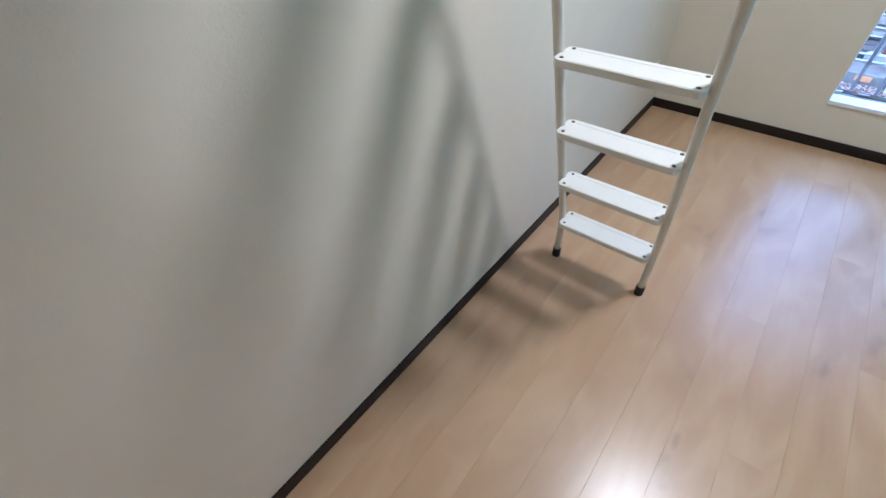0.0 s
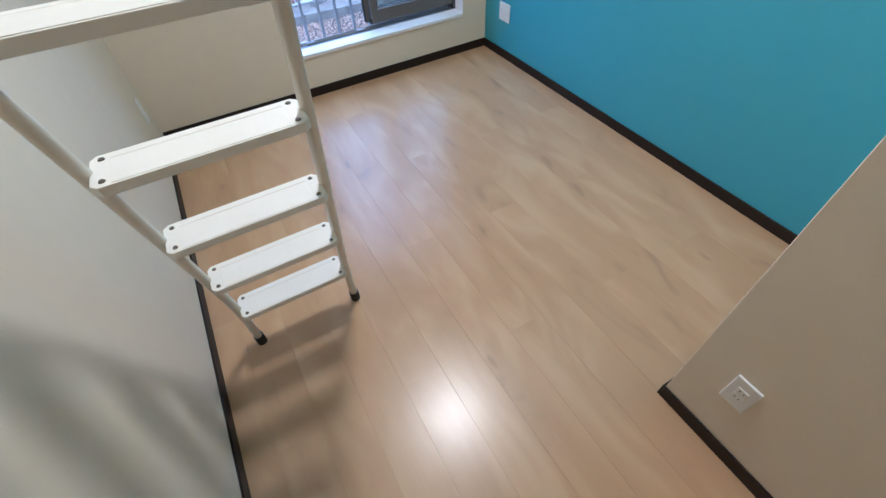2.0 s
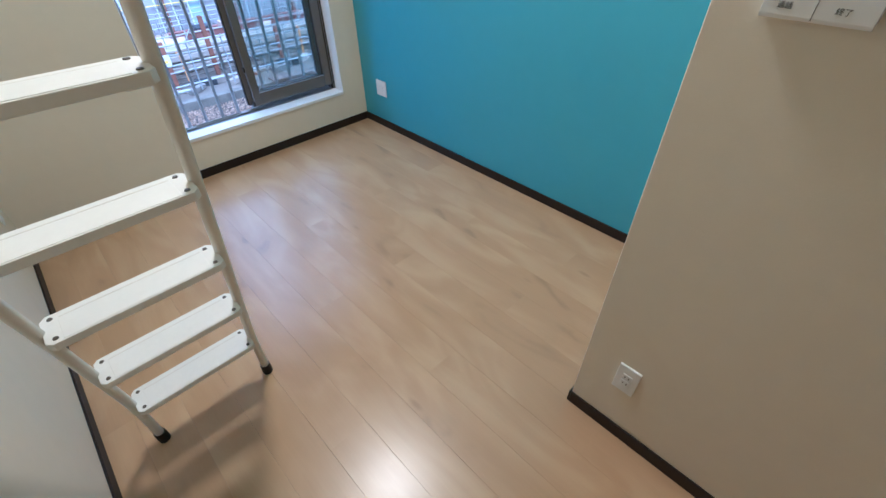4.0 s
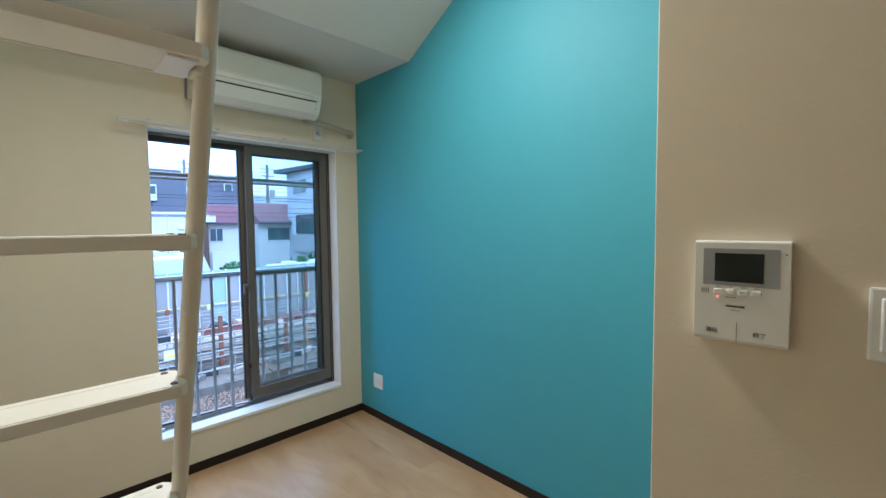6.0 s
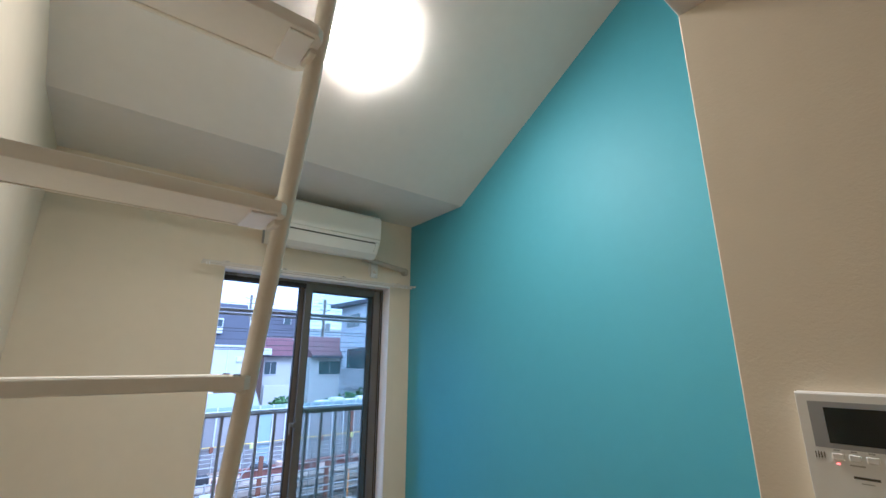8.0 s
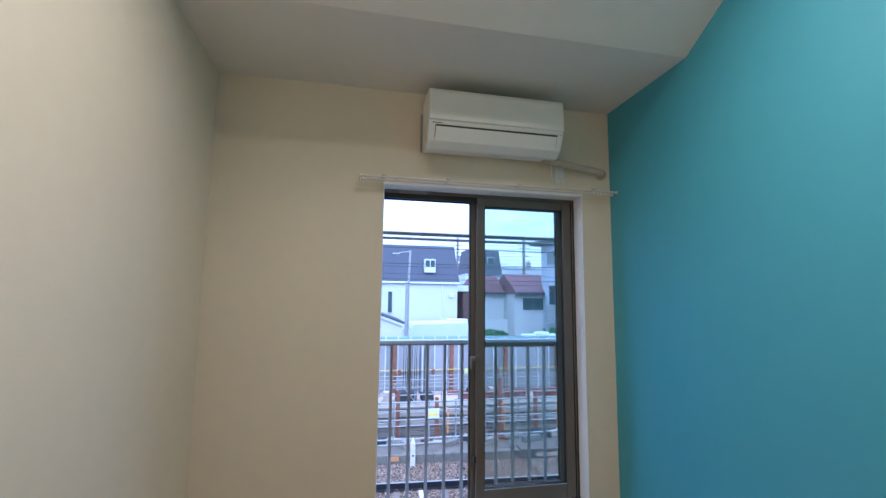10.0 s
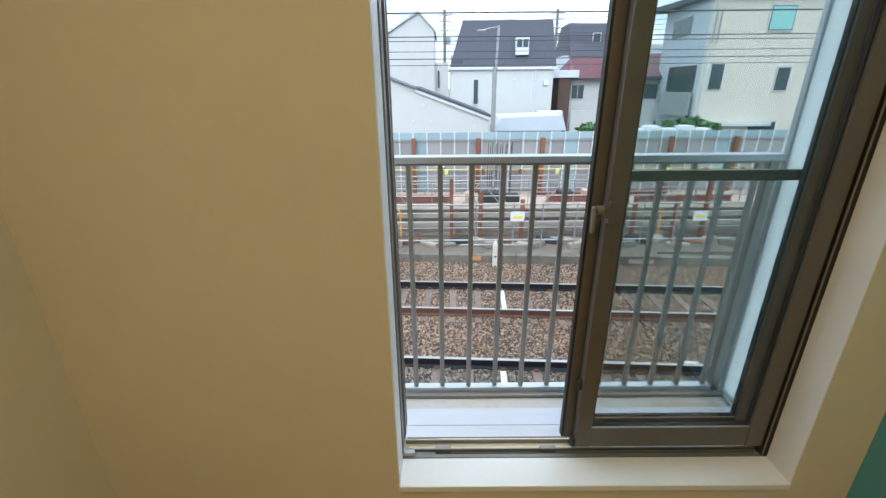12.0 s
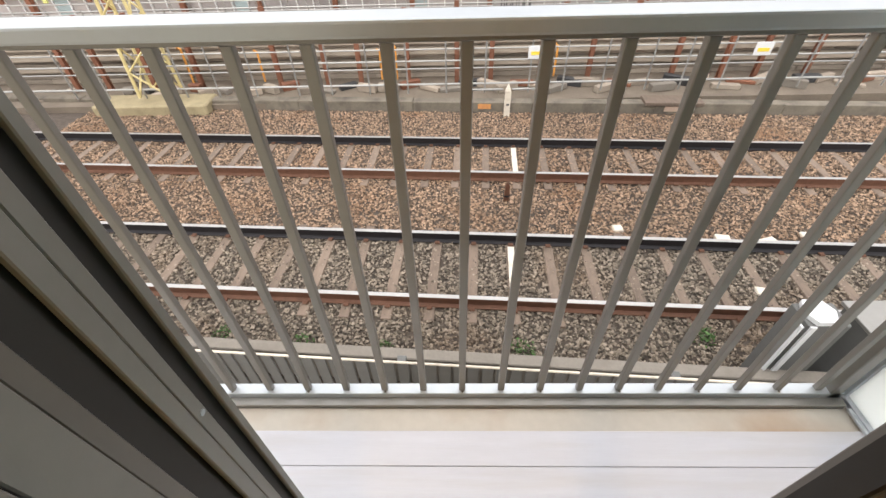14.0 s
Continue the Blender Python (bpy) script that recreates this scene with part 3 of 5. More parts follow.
# ---- ground and railway ----
M_SOIL = mat("trackside_soil", (0.16, 0.13, 0.10), 0.95, vary=0.25, scale=2.0, bump=0.6, bscale=30)
# bed colour darkened to stand in for shade in the gaps between stones
M_BED = mat("ballast_bed", (0.075, 0.058, 0.046), 0.95, vary=0.4, scale=14, bump=1.0, bscale=45)
M_STONE = mat("rusty_ballast_stone", (0.250, 0.172, 0.117), 0.9, vary=0.25, scale=20, island=0.78, dirt=(0.27, 0.145, 0.075), dirt_amount=0.55, dirt_scale=0.9)
M_STONEG = mat("grey_ballast_stone", (0.196, 0.162, 0.126), 0.9, vary=0.25, scale=20, island=0.78, dirt=(0.22, 0.14, 0.085), dirt_amount=0.5, dirt_scale=0.8)
M_RUST = mat("rusty_rail_steel", (0.135, 0.065, 0.040), 0.65, 0.4, vary=0.25, scale=12, bump=0.2)
M_RAILD = mat("dark_rail_steel", (0.022, 0.020, 0.022), 0.5, 0.4, vary=0.2, scale=12)
M_SHINE = mat("polished_rail_head", (0.40, 0.39, 0.38), 0.42, 1.0, vary=0.1, scale=8)
M_SLEEP = mat("weathered_sleeper", (0.165, 0.123, 0.094), 0.9, vary=0.25, scale=5, stretch=(3, 1, 1), bump=0.5, bscale=60, obj=0.18)
M_PALE = mat("white_painted_wood", (0.62, 0.56, 0.47), 0.8, vary=0.15, scale=8, dirt=(0.3, 0.25, 0.2), dirt_amount=0.6, dirt_scale=8)
M_CONC = mat("weathered_concrete", (0.22, 0.195, 0.165), 0.9, vary=0.2, scale=3, bump=0.4, bscale=50, dirt=(0.14, 0.12, 0.10), dirt_amount=0.6)
M_BROWN = mat("brown_steel_post", (0.21, 0.088, 0.050), 0.75, 0.1, vary=0.25, scale=6, obj=0.15)
M_PIPE = mat("galvanised_pipe", (0.33, 0.325, 0.31), 0.45, 0.5, vary=0.1)
M_PANEL = mat("grey_site_panel", (0.31, 0.292, 0.286), 0.6, 0.1, vary=0.12, scale=1.5, obj=0.16)
M_PANELT = mat("pale_blue_panel", (0.31, 0.39, 0.41), 0.6, vary=0.06, scale=2, obj=0.08)
M_STUD = mat("white_stud", (0.64, 0.65, 0.66), 0.5, vary=0.05)
M_REDB = mat("red_oxide_beam", (0.25, 0.115, 0.09), 0.7, vary=0.2, scale=3)
M_PEACH = mat("peach_boarding", (0.47, 0.35, 0.27), 0.8, vary=0.15, scale=2)
M_ORANGE = mat("orange_paint", (0.62, 0.28, 0.06), 0.5, vary=0.08)
M_TAGO = mat("faded_orange_plate", (0.50, 0.23, 0.08), 0.6, vary=0.2, scale=20)
M_YELLOW = mat("yellow_paint", (0.80, 0.58, 0.06), 0.5, vary=0.1)
M_LIME = mat("pale_lime_paint", (0.62, 0.62, 0.22), 0.6, vary=0.1)
M_LYEL = mat("weathered_yellow_steel", (0.60, 0.50, 0.24), 0.6, vary=0.2, scale=5)
M_BLACKM = mat("dark_machinery", (0.035, 0.035, 0.037), 0.6, vary=0.2)
M_LEAF = mat("green_leaves", (0.062, 0.125, 0.032), 0.7, vary=0.3, scale=8, island=0.45)
M_WIRE = mat("overhead_wire", (0.05, 0.05, 0.055), 0.6)

tagged(part("ground", box(-400, 400, -400, 800, -3.3, -2.85), M_SOIL), "bare trackside ground reaching into the distance", "ground", kind="structure")

TURN = radians(-3.4)
rng = np.random.default_rng(5)


def stones(name, n, x0, x1, y0, y1, z, size, material, label, hide=None):
    """Loose angular stones, joined in one mesh."""
    base = np.array([(1, 0, 0), (-1, 0, 0), (0, 1, 0), (0, -1, 0), (0, 0, 1), (0, 0, -0.6)], float)
    tri = np.array([(0, 2, 4), (2, 1, 4), (1, 3, 4), (3, 0, 4), (2, 0, 5), (1, 2, 5), (3, 1, 5), (0, 3, 5)])
    c = np.column_stack((rng.uniform(x0, x1, n), rng.uniform(y0, y1, n), np.zeros(n)))
    if hide is not None:
        c = c[hide(c)]
        n = len(c)
    c[:, 2] = z + rng.uniform(-0.024, 0.014, n)
    s = size * rng.uniform(0.55, 1.25, (n, 1, 1)) * rng.uniform(0.6, 1.2, (n, 1, 3))
    v = base[None] * s + rng.normal(0, size * 0.16, (n, 6, 3))
    a = rng.uniform(0, 2 * np.pi, n)
    ca, sa = np.cos(a)[:, None], np.sin(a)[:, None]
    v = np.stack((v[..., 0] * ca - v[..., 1] * sa, v[..., 0] * sa + v[..., 1] * ca, v[..., 2] * 0.8), -1) + c[:, None]
    f = tri[None] + (np.arange(n) * 6)[:, None, None]
    me = bpy.data.meshes.new(name)
    me.from_pydata(v.reshape(-1, 3).tolist(), [], f.reshape(-1, 3).tolist())
    me.materials.append(material)
    ob = new(name, me)
    return tagged(ob, label, "ballast", kind="stuff")


RC = Vector((1.0, 4.1, 0.0))      # the railway turns about this point
RM = Matrix.Translation(RC) @ Matrix.Rotation(TURN, 4, "Z") @ Matrix.Translation(-RC)


def turned(ob):
    """Swing a trackside thing round to the line of the rails."""
    ob.matrix_basis = RM @ ob.matrix_basis
    return ob


GZ = -2.72
bed = tagged(part("ballast_bed", box(-60, 60, 2.35, 9.0, -2.9, GZ - 0.02), M_BED), "ballast bed under the tracks, darkened as shade between the stones", "ballast", kind="structure")
turned(bed)
turned(stones("ballast_stones", 80000, -7.5, 10.5, 4.75, 8.9, GZ + 0.004, 0.0245, M_STONE, "rust-brown broken ballast stones round the far track"))
turned(stones("ballast_stones", 46000, -6.0, 8.5, 2.45, 4.75, GZ + 0.004, 0.0245, M_STONEG, "grey-brown broken ballast stones round the near track"))


def rail_profile(y, z):
    """Head, web and foot of a rail, its head top at z."""
    return [(y - 0.062, z - 0.15), (y + 0.062, z - 0.15), (y + 0.062, z - 0.138), (y + 0.012, z - 0.118), (y + 0.009, z - 0.045),
            (y + 0.032, z - 0.036), (y + 0.032, z - 0.004), (y - 0.032, z - 0.004), (y - 0.032, z - 0.036), (y - 0.009, z - 0.045),
            (y - 0.012, z - 0.118), (y - 0.062, z - 0.138)]


HEAD = -2.55


def track(name, y0, y1, first_white, label):
    t = thing(name, label, "railway track", (1.0, (y0 + y1) / 2, GZ))
    for y, m in ((y0, M_RUST), (y1, M_RAILD)):
        r = part("rail", at_thing(t, prism(rail_profile(y, HEAD), "x", -60, 60)), m, t)
        part("rail_head", at_thing(t, box(-60, 60, y - 0.029, y + 0.029, HEAD - 0.004, HEAD, bevel=0.001)), M_SHINE, r, "polished running surface")
    s0 = part("sleeper", box(-0.066, 0.066, y0 - t.location.y - 0.27, y1 - t.location.y + 0.27, -0.10, 0.024, bevel=0.008), M_SLEEP, t)
    s0.location.x = first_white - 1.0
    s0.data.materials[0] = M_SLEEP
    clip = part("rail_clip", box(-0.035, 0.035, -0.03, 0.03, 0.035, 0.062, bevel=0.008), M_RUST, s0)
    for k in range(-30, 40):
        o = s0
        if k:
            o = s0.copy()
            scene.collection.objects.link(o)
            o.parent = t
            o.location.x = first_white - 1.0 + 0.523 * k
        if abs(k) <= 9:
            for y in (y0, y1):
                for sgn in (-1, 1):
                    c = clip.copy()
                    scene.collection.objects.link(c)
                    c.parent = o
                    c.location.y = y - t.location.y + sgn * 0.085
    bpy.data.objects.remove(clip)
    part("painted_board", box(-0.045, 0.045, y0 - t.location.y + 0.12, y1 - t.location.y - 0.12, 0.035, 0.043, bevel=0.002), M_PALE, s0, "white-painted sleeper face")
    return turned(t)


track("railway_track", 3.44, 4.64, 1.955, "near railway track with rusty rails on weathered sleepers")
track("railway_track", 6.26, 7.43, 2.13, "far railway track with rusty rails on weathered sleepers")

st = thing("marker_stub", "rusty brown marker stub standing between the tracks", "marker", (2.03, 5.62, GZ))
part("stub", prism([(-0.05, 0.0), (0.05, 0.0), (0.035, 0.30), (0.0, 0.36), (-0.03, 0.29)], "y", -0.03, 0.03, bevel=0.006), M_RUST, st)
part("wire_tie", disc((0, 0, 0.10), 0.058, 0.015, "z", 10), M_RAILD, st)
for x, y, w in ((5.02, 4.62, 0.10), (5.62, 4.54, 0.12), (6.25, 4.66, 0.10), (5.05, 3.60, 0.09), (3.6, 4.86, 0.07)):
    o = part("trackside_pad", box(-w, w, -0.07, 0.07, -0.02, 0.045, bevel=0.012), M_PALE)
    o.location, o.rotation_euler = (x, y, GZ), (0, 0, 0.3 * math.sin(x * 7))
    tagged(o, "small pale concrete pad lying in the ballast", "pad", "trackside pads")

# low wall, fence and cabinet under the balcony
M_SLATG = mat("grey_fence_slat", (0.12, 0.12, 0.115), 0.6, vary=0.1)
lw = thing("trackside_fence", "low concrete wall with a white rail and grey slatted fence", "fence", (1.0, 2.45, -2.85))
part("wall", at_thing(lw, box(-14, 16, 2.47, 2.60, -2.9, -2.30, bevel=0.01)), M_CONC, lw, "concrete edging wall")
part("rail", at_thing(lw, box(-14, 16, 2.19, 2.21, -1.942, -1.922, bevel=0.004)), M_PALE, lw, "white top rail")
part("rail", at_thing(lw, box(-14, 16, 2.185, 2.215, -2.62, -2.59, bevel=0.005)), M_SLATG, lw)
sl0 = part("slat", at_thing(lw, box(-1.0, -0.90, 2.192, 2.208, -2.8, -1.95, bevel=0.002)), M_SLATG, lw)
for k in range(-16, 44):
    if k:
        o = sl0.copy()
        scene.collection.objects.link(o)
        o.parent = lw
        o.location.x = 0.128 * k
for x in (-4.1, -1.7, 0.7, 3.1, 5.5):
    part("post", at_thing(lw, box(x - 0.04, x + 0.04, 2.21, 2.28, -2.9, -1.94, bevel=0.004)), M_SLATG, lw)
lw.location.y, lw.rotation_euler.z = 2.354, radians(-3.95)

cab = thing("signal_cabinet", "slim grey trackside cabinet with a white lid", "cabinet", (4.6, 2.6, -2.85))
part("body", at_thing(cab, box(4.44, 4.80, 2.47, 2.73, -2.85, -1.62, bevel=0.008)), M_SLATG, cab)
part("lid", at_thing(cab, prism([(4.44, 2.60), (4.50, 2.47), (4.66, 2.47), (4.72, 2.60), (4.66, 2.73), (4.50, 2.73)], "z", -1.62, -1.57, bevel=0.006)), M_STUD, cab, "white lid")
part("handle", at_thing(cab, box(4.47, 4.49, 2.45, 2.47, -1.85, -1.72, bevel=0.003)), M_STUD, cab)
part("side_sheet", at_thing(cab, box(4.37, 4.39, 2.46, 2.53, -2.85, -1.62, bevel=0.004)), M_STUD, cab, "white side sheet")
part("corner_strip", at_thing(cab, box(4.445, 4.50, 2.452, 2.472, -2.85, -1.62, bevel=0.003)), M_STUD, cab, "white corner strip")
cab.location += Vector((-0.24, -0.20, 0))
cab2 = thing("signal_cabinet", "grey trackside cabinet beside the white-lidded one", "cabinet", (5.2, 2.6, -2.85))
part("body", at_thing(cab2, box(4.98, 5.5, 2.42, 2.76, -2.85, -1.70, bevel=0.008)), M_SLATG, cab2)
part("lid", at_thing(cab2, box(4.95, 5.53, 2.39, 2.79, -1.70, -1.66, bevel=0.006)), M_ALU, cab2, "grey lid")
cab2.location += Vector((-0.24, -0.20, 0))


def weed(x, y, z, r, n, seed, name="weed", label="low green weed on the ballast", h=0.6):
    g = np.random.default_rng(seed)
    vs, fs = [], []
    for i in range(n):
        d = g.normal(0, 1, 3)
        d /= np.linalg.norm(d) + 1e-6
        c = d * r * g.uniform(0.2, 1.0) ** 0.5
        c[2] = abs(c[2]) * h
        u = g.normal(0, 1, 3)
        u /= np.linalg.norm(u)
        w = np.cross(u, g.normal(0, 1, 3))
        w /= np.linalg.norm(w) + 1e-6
        s = r * g.uniform(0.10, 0.2)
        k = len(vs)
        vs += [tuple(c - u * s), tuple(c + w * s * 0.5), tuple(c + u * s), tuple(c - w * s * 0.5)]
        fs.append((k, k + 1, k + 2, k + 3))
    me = bpy.data.meshes.new(name)
    me.from_pydata(vs, [], fs)
    me.materials.append(M_LEAF)
    ob = new(name, me)
    ob.location = (x, y, z)
    return tagged(ob, label, "plant")


for i, (x, y, r) in enumerate(((1.95, 2.78, 0.16), (0.35, 2.80, 0.12), (-0.6, 2.9, 0.14), (2.2, 2.62, 0.10), (4.0, 2.95, 0.18), (1.2, 2.62, 0.08), (-1.6, 3.0, 0.13))):
    weed(x, y, GZ, r, 90, 20 + i)

# far side of the tracks: kerb wall, kilometre post, pipe fence
kb = thing("trackside_kerb", "weathered concrete kerb wall beyond the far track", "kerb", (1.0, 9.0, -2.85))
M_KERB = mat("dirty_brown_kerb", (0.16, 0.138, 0.108), 0.95, vary=0.3, scale=2.5, bump=0.5, bscale=40, dirt=(0.07, 0.06, 0.05), dirt_amount=0.7)
for k in range(-6, 9):
    part("block", at_thing(kb, box(2.6 * k + 0.01, 2.6 * (k + 1) + 0.006, 8.98, 9.22, -2.9, -2.53 + 0.006 * ((k * 7) % 3), bevel=0.012)), M_KERB, kb)
part("tag", at_thing(kb, box(1.44, 1.72, 8.968, 8.98, -2.67, -2.56, bevel=0.002)), M_TAGO, kb, "small orange number plate")
part("plate", at_thing(kb, box(5.4, 6.0, 8.965, 8.98, -2.69, -2.58, bevel=0.002)), M_PEACH, kb, "pale notice plate")
b = box(4.95, 6.15, 8.9, 9.3, -2.54, -2.47, bevel=0.01)
part("cover_slab", at_thing(kb, b), M_SLEEP, kb, "brown timber cover")
kmp = thing("kilometre_post", "white pointed kilometre post beside the track", "post", (2.06, 8.78, -2.78))
b = bmesh.new()
lo = [b.verts.new((sx * 0.058, sy * 0.055, -0.05)) for sx, sy in ((-1, -1), (1, -1), (1, 1), (-1, 1))]
hi = [b.verts.new((sx * 0.058, sy * 0.055, 0.60)) for sx, sy in ((-1, -1), (1, -1), (1, 1), (-1, 1))]
tip = b.verts.new((0, 0, 0.76))
for i in range(4):
    b.faces.new((lo[i], lo[(i + 1) % 4], hi[(i + 1) % 4], hi[i]))
    b.faces.new((hi[i], hi[(i + 1) % 4], tip))
b.faces.new(list(reversed(lo)))
part("post_body", b, M_PALE, kmp)
part("digit_bars", box(-0.03, 0.03, -0.064, -0.058, 0.30, 0.34), M_INK, kmp)

pf = thing("pipe_fence", "galvanised pipe fence along the building site", "fence", (1.0, 9.4, -2.6))
for z, r in ((-1.34, 0.022), (-1.56, 0.016), (-1.80, 0.02), (-1.96, 0.016), (-2.30, 0.024)):
    part("pipe", at_thing(pf, tube([(-16, 9.42, z), (22, 9.42, z)], r, 8)), M_PIPE, pf)
p0 = part("upright", at_thing(pf, tube([(0.18, 9.42, -2.5), (0.18, 9.42, -1.3)], 0.02, 8)), M_PIPE, pf)
for k in range(-14, 22):
    if k:
        o = p0.copy()
        scene.collection.objects.link(o)
        o.parent = pf
        o.location.x = 0.86 * k + (0.11 if k % 3 == 0 else 0)
turned(kb)
kmp.location = RM @ kmp.location

# ---- building site behind the tracks ----
posts = thing("post_line", "line of brown steel site posts", "post", (1.0, 10.2, -2.85))
q0 = prism([(-0.05, -0.05), (0.05, -0.05), (0.05, -0.04), (0.006, -0.04), (0.006, 0.04), (0.05, 0.04), (0.05, 0.05),
            (-0.05, 0.05), (-0.05, 0.04), (-0.006, 0.04), (-0.006, -0.04), (-0.05, -0.04)], "z", 0.0, 1.9)
pile0 = part("steel_post", q0, M_BROWN, posts)
pile0.location = (-0.86, 0, 0)
for k in range(-8, 12):
    if k:
        o = pile0.copy()
        scene.collection.objects.link(o)
        o.parent = posts
        o.location.x = -0.86 + 1.03 * k + 0.13 * math.sin(k * 2.1)
        o.scale.z = 0.9 + 0.16 * math.sin(k * 1.7)


def lump(name, label, cat, d, m, bevel=0.01, group=""):
    ob = part(name, box(*d, bevel=bevel), m)
    return tagged(ob, label, cat, group)


M_PITW = mat("grey_pit_wall", (0.33, 0.28, 0.225), 0.9, vary=0.2, scale=2, stretch=(1, 1, 8), bump=0.3, bscale=30)
pw = thing("pit_wall", "timber lagging wall of the site pit", "wall", (3.0, 10.7, -2.85))
part("backing", at_thing(pw, box(-18, 24, 10.72, 10.95, -2.85, -1.74)), M_PITW, pw)
M_LAG = mat("weathered_lagging_board", (0.30, 0.255, 0.21), 0.9, vary=0.25, scale=3, stretch=(1, 1, 10), bump=0.4, bscale=40, obj=0.28)
lag0 = part("board", box(-1.02, 1.02, -0.02, 0.02, 0.005, 0.112, bevel=0.006), M_LAG, pw)
for r in range(9):
    for k in range(-8, 9):
        o = lag0.copy()
        scene.collection.objects.link(o)
        o.parent = pw
        o.location = (2.06 * k + 0.7 * (r % 3), -0.005 * ((r + k) % 3), 0.12 * r)
bpy.data.objects.remove(lag0)
for z0, z1, y0 in ((-2.02, -1.88, 10.5), (-2.28, -2.16, 10.5), (-1.80, -1.74, 10.55)):
    lump("pit_waling", "grey timber waling along the pit", "beam", (-18, 24, y0, 10.698, z0, z1), M_PITW, group="walings")
lump("site_ground", "peach coloured boarded site floor", "ground", (-18, 24, 10.95, 12.44, -2.85, -1.72), M_PEACH)
for x0, x1, y0, h in ((-9, -5.4, 11.0, 0.16), (-5.2, -2.6, 11.1, 0.2), (-1.7, 1.3, 11.0, 0.22), (4.1, 6.4, 11.05, 0.2), (6.8, 9.5, 11.0, 0.18), (-3.6, -0.4, 11.7, 0.1), (3.9, 8.0, 11.75, 0.12)):
    b = bmesh.new()
    for d in ((0, 0.16, 0, 0.02), (0, 0.16, h - 0.02, h), (0.07, 0.09, 0.02, h - 0.02)):
        box(x0, x1, y0 + d[0], y0 + d[1], -1.72 + d[2], -1.72 + d[3], bm=b)
    tagged(part("steel_beam", b, M_REDB), "red oxide steel beam lying on the site floor", "beam", "site beams")
for x0, x1, y0, h in ((2.1, 2.75, 11.0, 0.30), (2.9, 3.3, 11.05, 0.22), (4.5, 4.95, 11.3, 0.26), (-3.9, -3.3, 11.3, 0.24)):
    lump("site_machine", "dark pump unit standing on the site floor", "machine", (x0, x1, y0, y0 + 0.35, -1.72, -1.72 + h), M_BLACKM, 0.03, "site machines")
for x0, y0, w in ((1.72, 11.0, 0.26), (5.2, 11.2, 0.4), (-2.4, 11.2, 0.35)):
    lump("site_crate", "beige crate on the site floor", "crate", (x0, x0 + w, y0, y0 + 0.3, -1.72, -1.42), M_PEACH, 0.01, "site crates")
sc = thing("scaffold_rail", "grey scaffold pipe rails around the pit", "scaffold", (1.0, 10.8, -1.72))
for y, z in ((10.8, -1.02), (10.8, -1.24), (10.8, -1.46), (12.1, -1.14), (12.1, -1.38)):
    part("pipe", at_thing(sc, tube([(-16, y, z), (22, y, z)], 0.018, 6)), M_PIPE, sc)
for y, dx, z1 in ((10.8, 0.68, -0.98), (12.1, 0.43, -1.1)):
    u0 = part("upright", at_thing(sc, tube([(0.02, y, -1.74), (0.02, y, z1)], 0.016, 6)), M_PIPE, sc)
    for k in range(-16, 26):
        if k:
            o = u0.copy()
            scene.collection.objects.link(o)
            o.parent = sc
            o.location.x = dx * k + 0.08 * math.sin(k * 2.7)
for k in range(9):
    x = -4.5 + 1.45 * k + 0.3 * math.sin(k * 5)
    part("brace", at_thing(sc, tube([(x, 10.78, -1.72), (x + 0.55 * (-1) ** k, 10.78, -1.05)], 0.014, 6)), M_PIPE, sc)
M_DEBRIS = mat("site_debris", (0.36, 0.30, 0.24), 0.9, vary=0.3, scale=6, obj=0.4)
for k in range(46):
    x, y = -8.5 + 0.43 * k + 0.2 * math.sin(k * 12.9), 9.62 + 0.42 * abs(math.sin(k * 7.3))
    w, h = 0.08 + 0.22 * abs(math.sin(k * 3.1)), 0.05 + 0.13 * abs(math.sin(k * 5.7))
    m = (M_DEBRIS, M_PITW, M_BROWN, M_DEBRIS, M_CONC, M_BLACKM)[k % 6]
    o = part("site_block", box(-w, w, -0.08, 0.08, 0, h, bevel=0.01), m)
    o.location, o.rotation_euler = (x, y, -2.60), (0, 0, 0.6 * math.sin(k * 2.3))
    tagged(o, "loose block of site material beside the pit", "block", "site blocks")
lump("site_path", "trodden earth strip beyond the kerb", "ground", (-18, 24, 9.23, 10.68, -2.85, -2.60), M_SOIL, 0.0)
tagged(part("fallen_pipe", tube([(1.5, 9.32, -2.40), (2.3, 9.32, -2.40)], 0.025, 10), M_PIPE), "grey pipe lying along the kerb", "pipe")
tagged(part("fallen_pipe", tube([(2.5, 9.32, -2.40), (3.3, 9.33, -2.40)], 0.025, 10), M_PIPE), "grey pipe lying along the kerb", "pipe")
sg = thing("site_sign", "white warning sign with a yellow arrow", "sign", (2.95, 9.38, -1.62))
part("board", at_thing(sg, box(2.78, 3.14, 9.37, 9.385, -1.78, -1.52, bevel=0.004)), M_STUD, sg)
part("arrow", at_thing(sg, box(2.84, 3.08, 9.364, 9.369, -1.70, -1.63)), M_YELLOW, sg)
sg2 = copy_thing(sg, Matrix.Translation((7.6, 9.32, -1.62)))
for x, h in ((-4.9, 0.75), (-0.45, 0.62), (-0.1, 0.7), (3.5, 0.66), (5.2, 0.7), (-3.2, 0.65), (6.9, 0.7)):
    o = part("orange_pipe", tube([(x, 9.9, -2.35), (x + 0.01, 9.9, -2.35 + h), (x - 0.06, 9.9, -2.30 + h)], 0.025, 8), M_ORANGE)
    tagged(o, "orange painted pipe stand on the site", "pipe", "orange pipes")
rb = thing("rebar_bundle", "bundle of upright dark reinforcing bars", "rebar", (2.8, 11.9, -1.8))
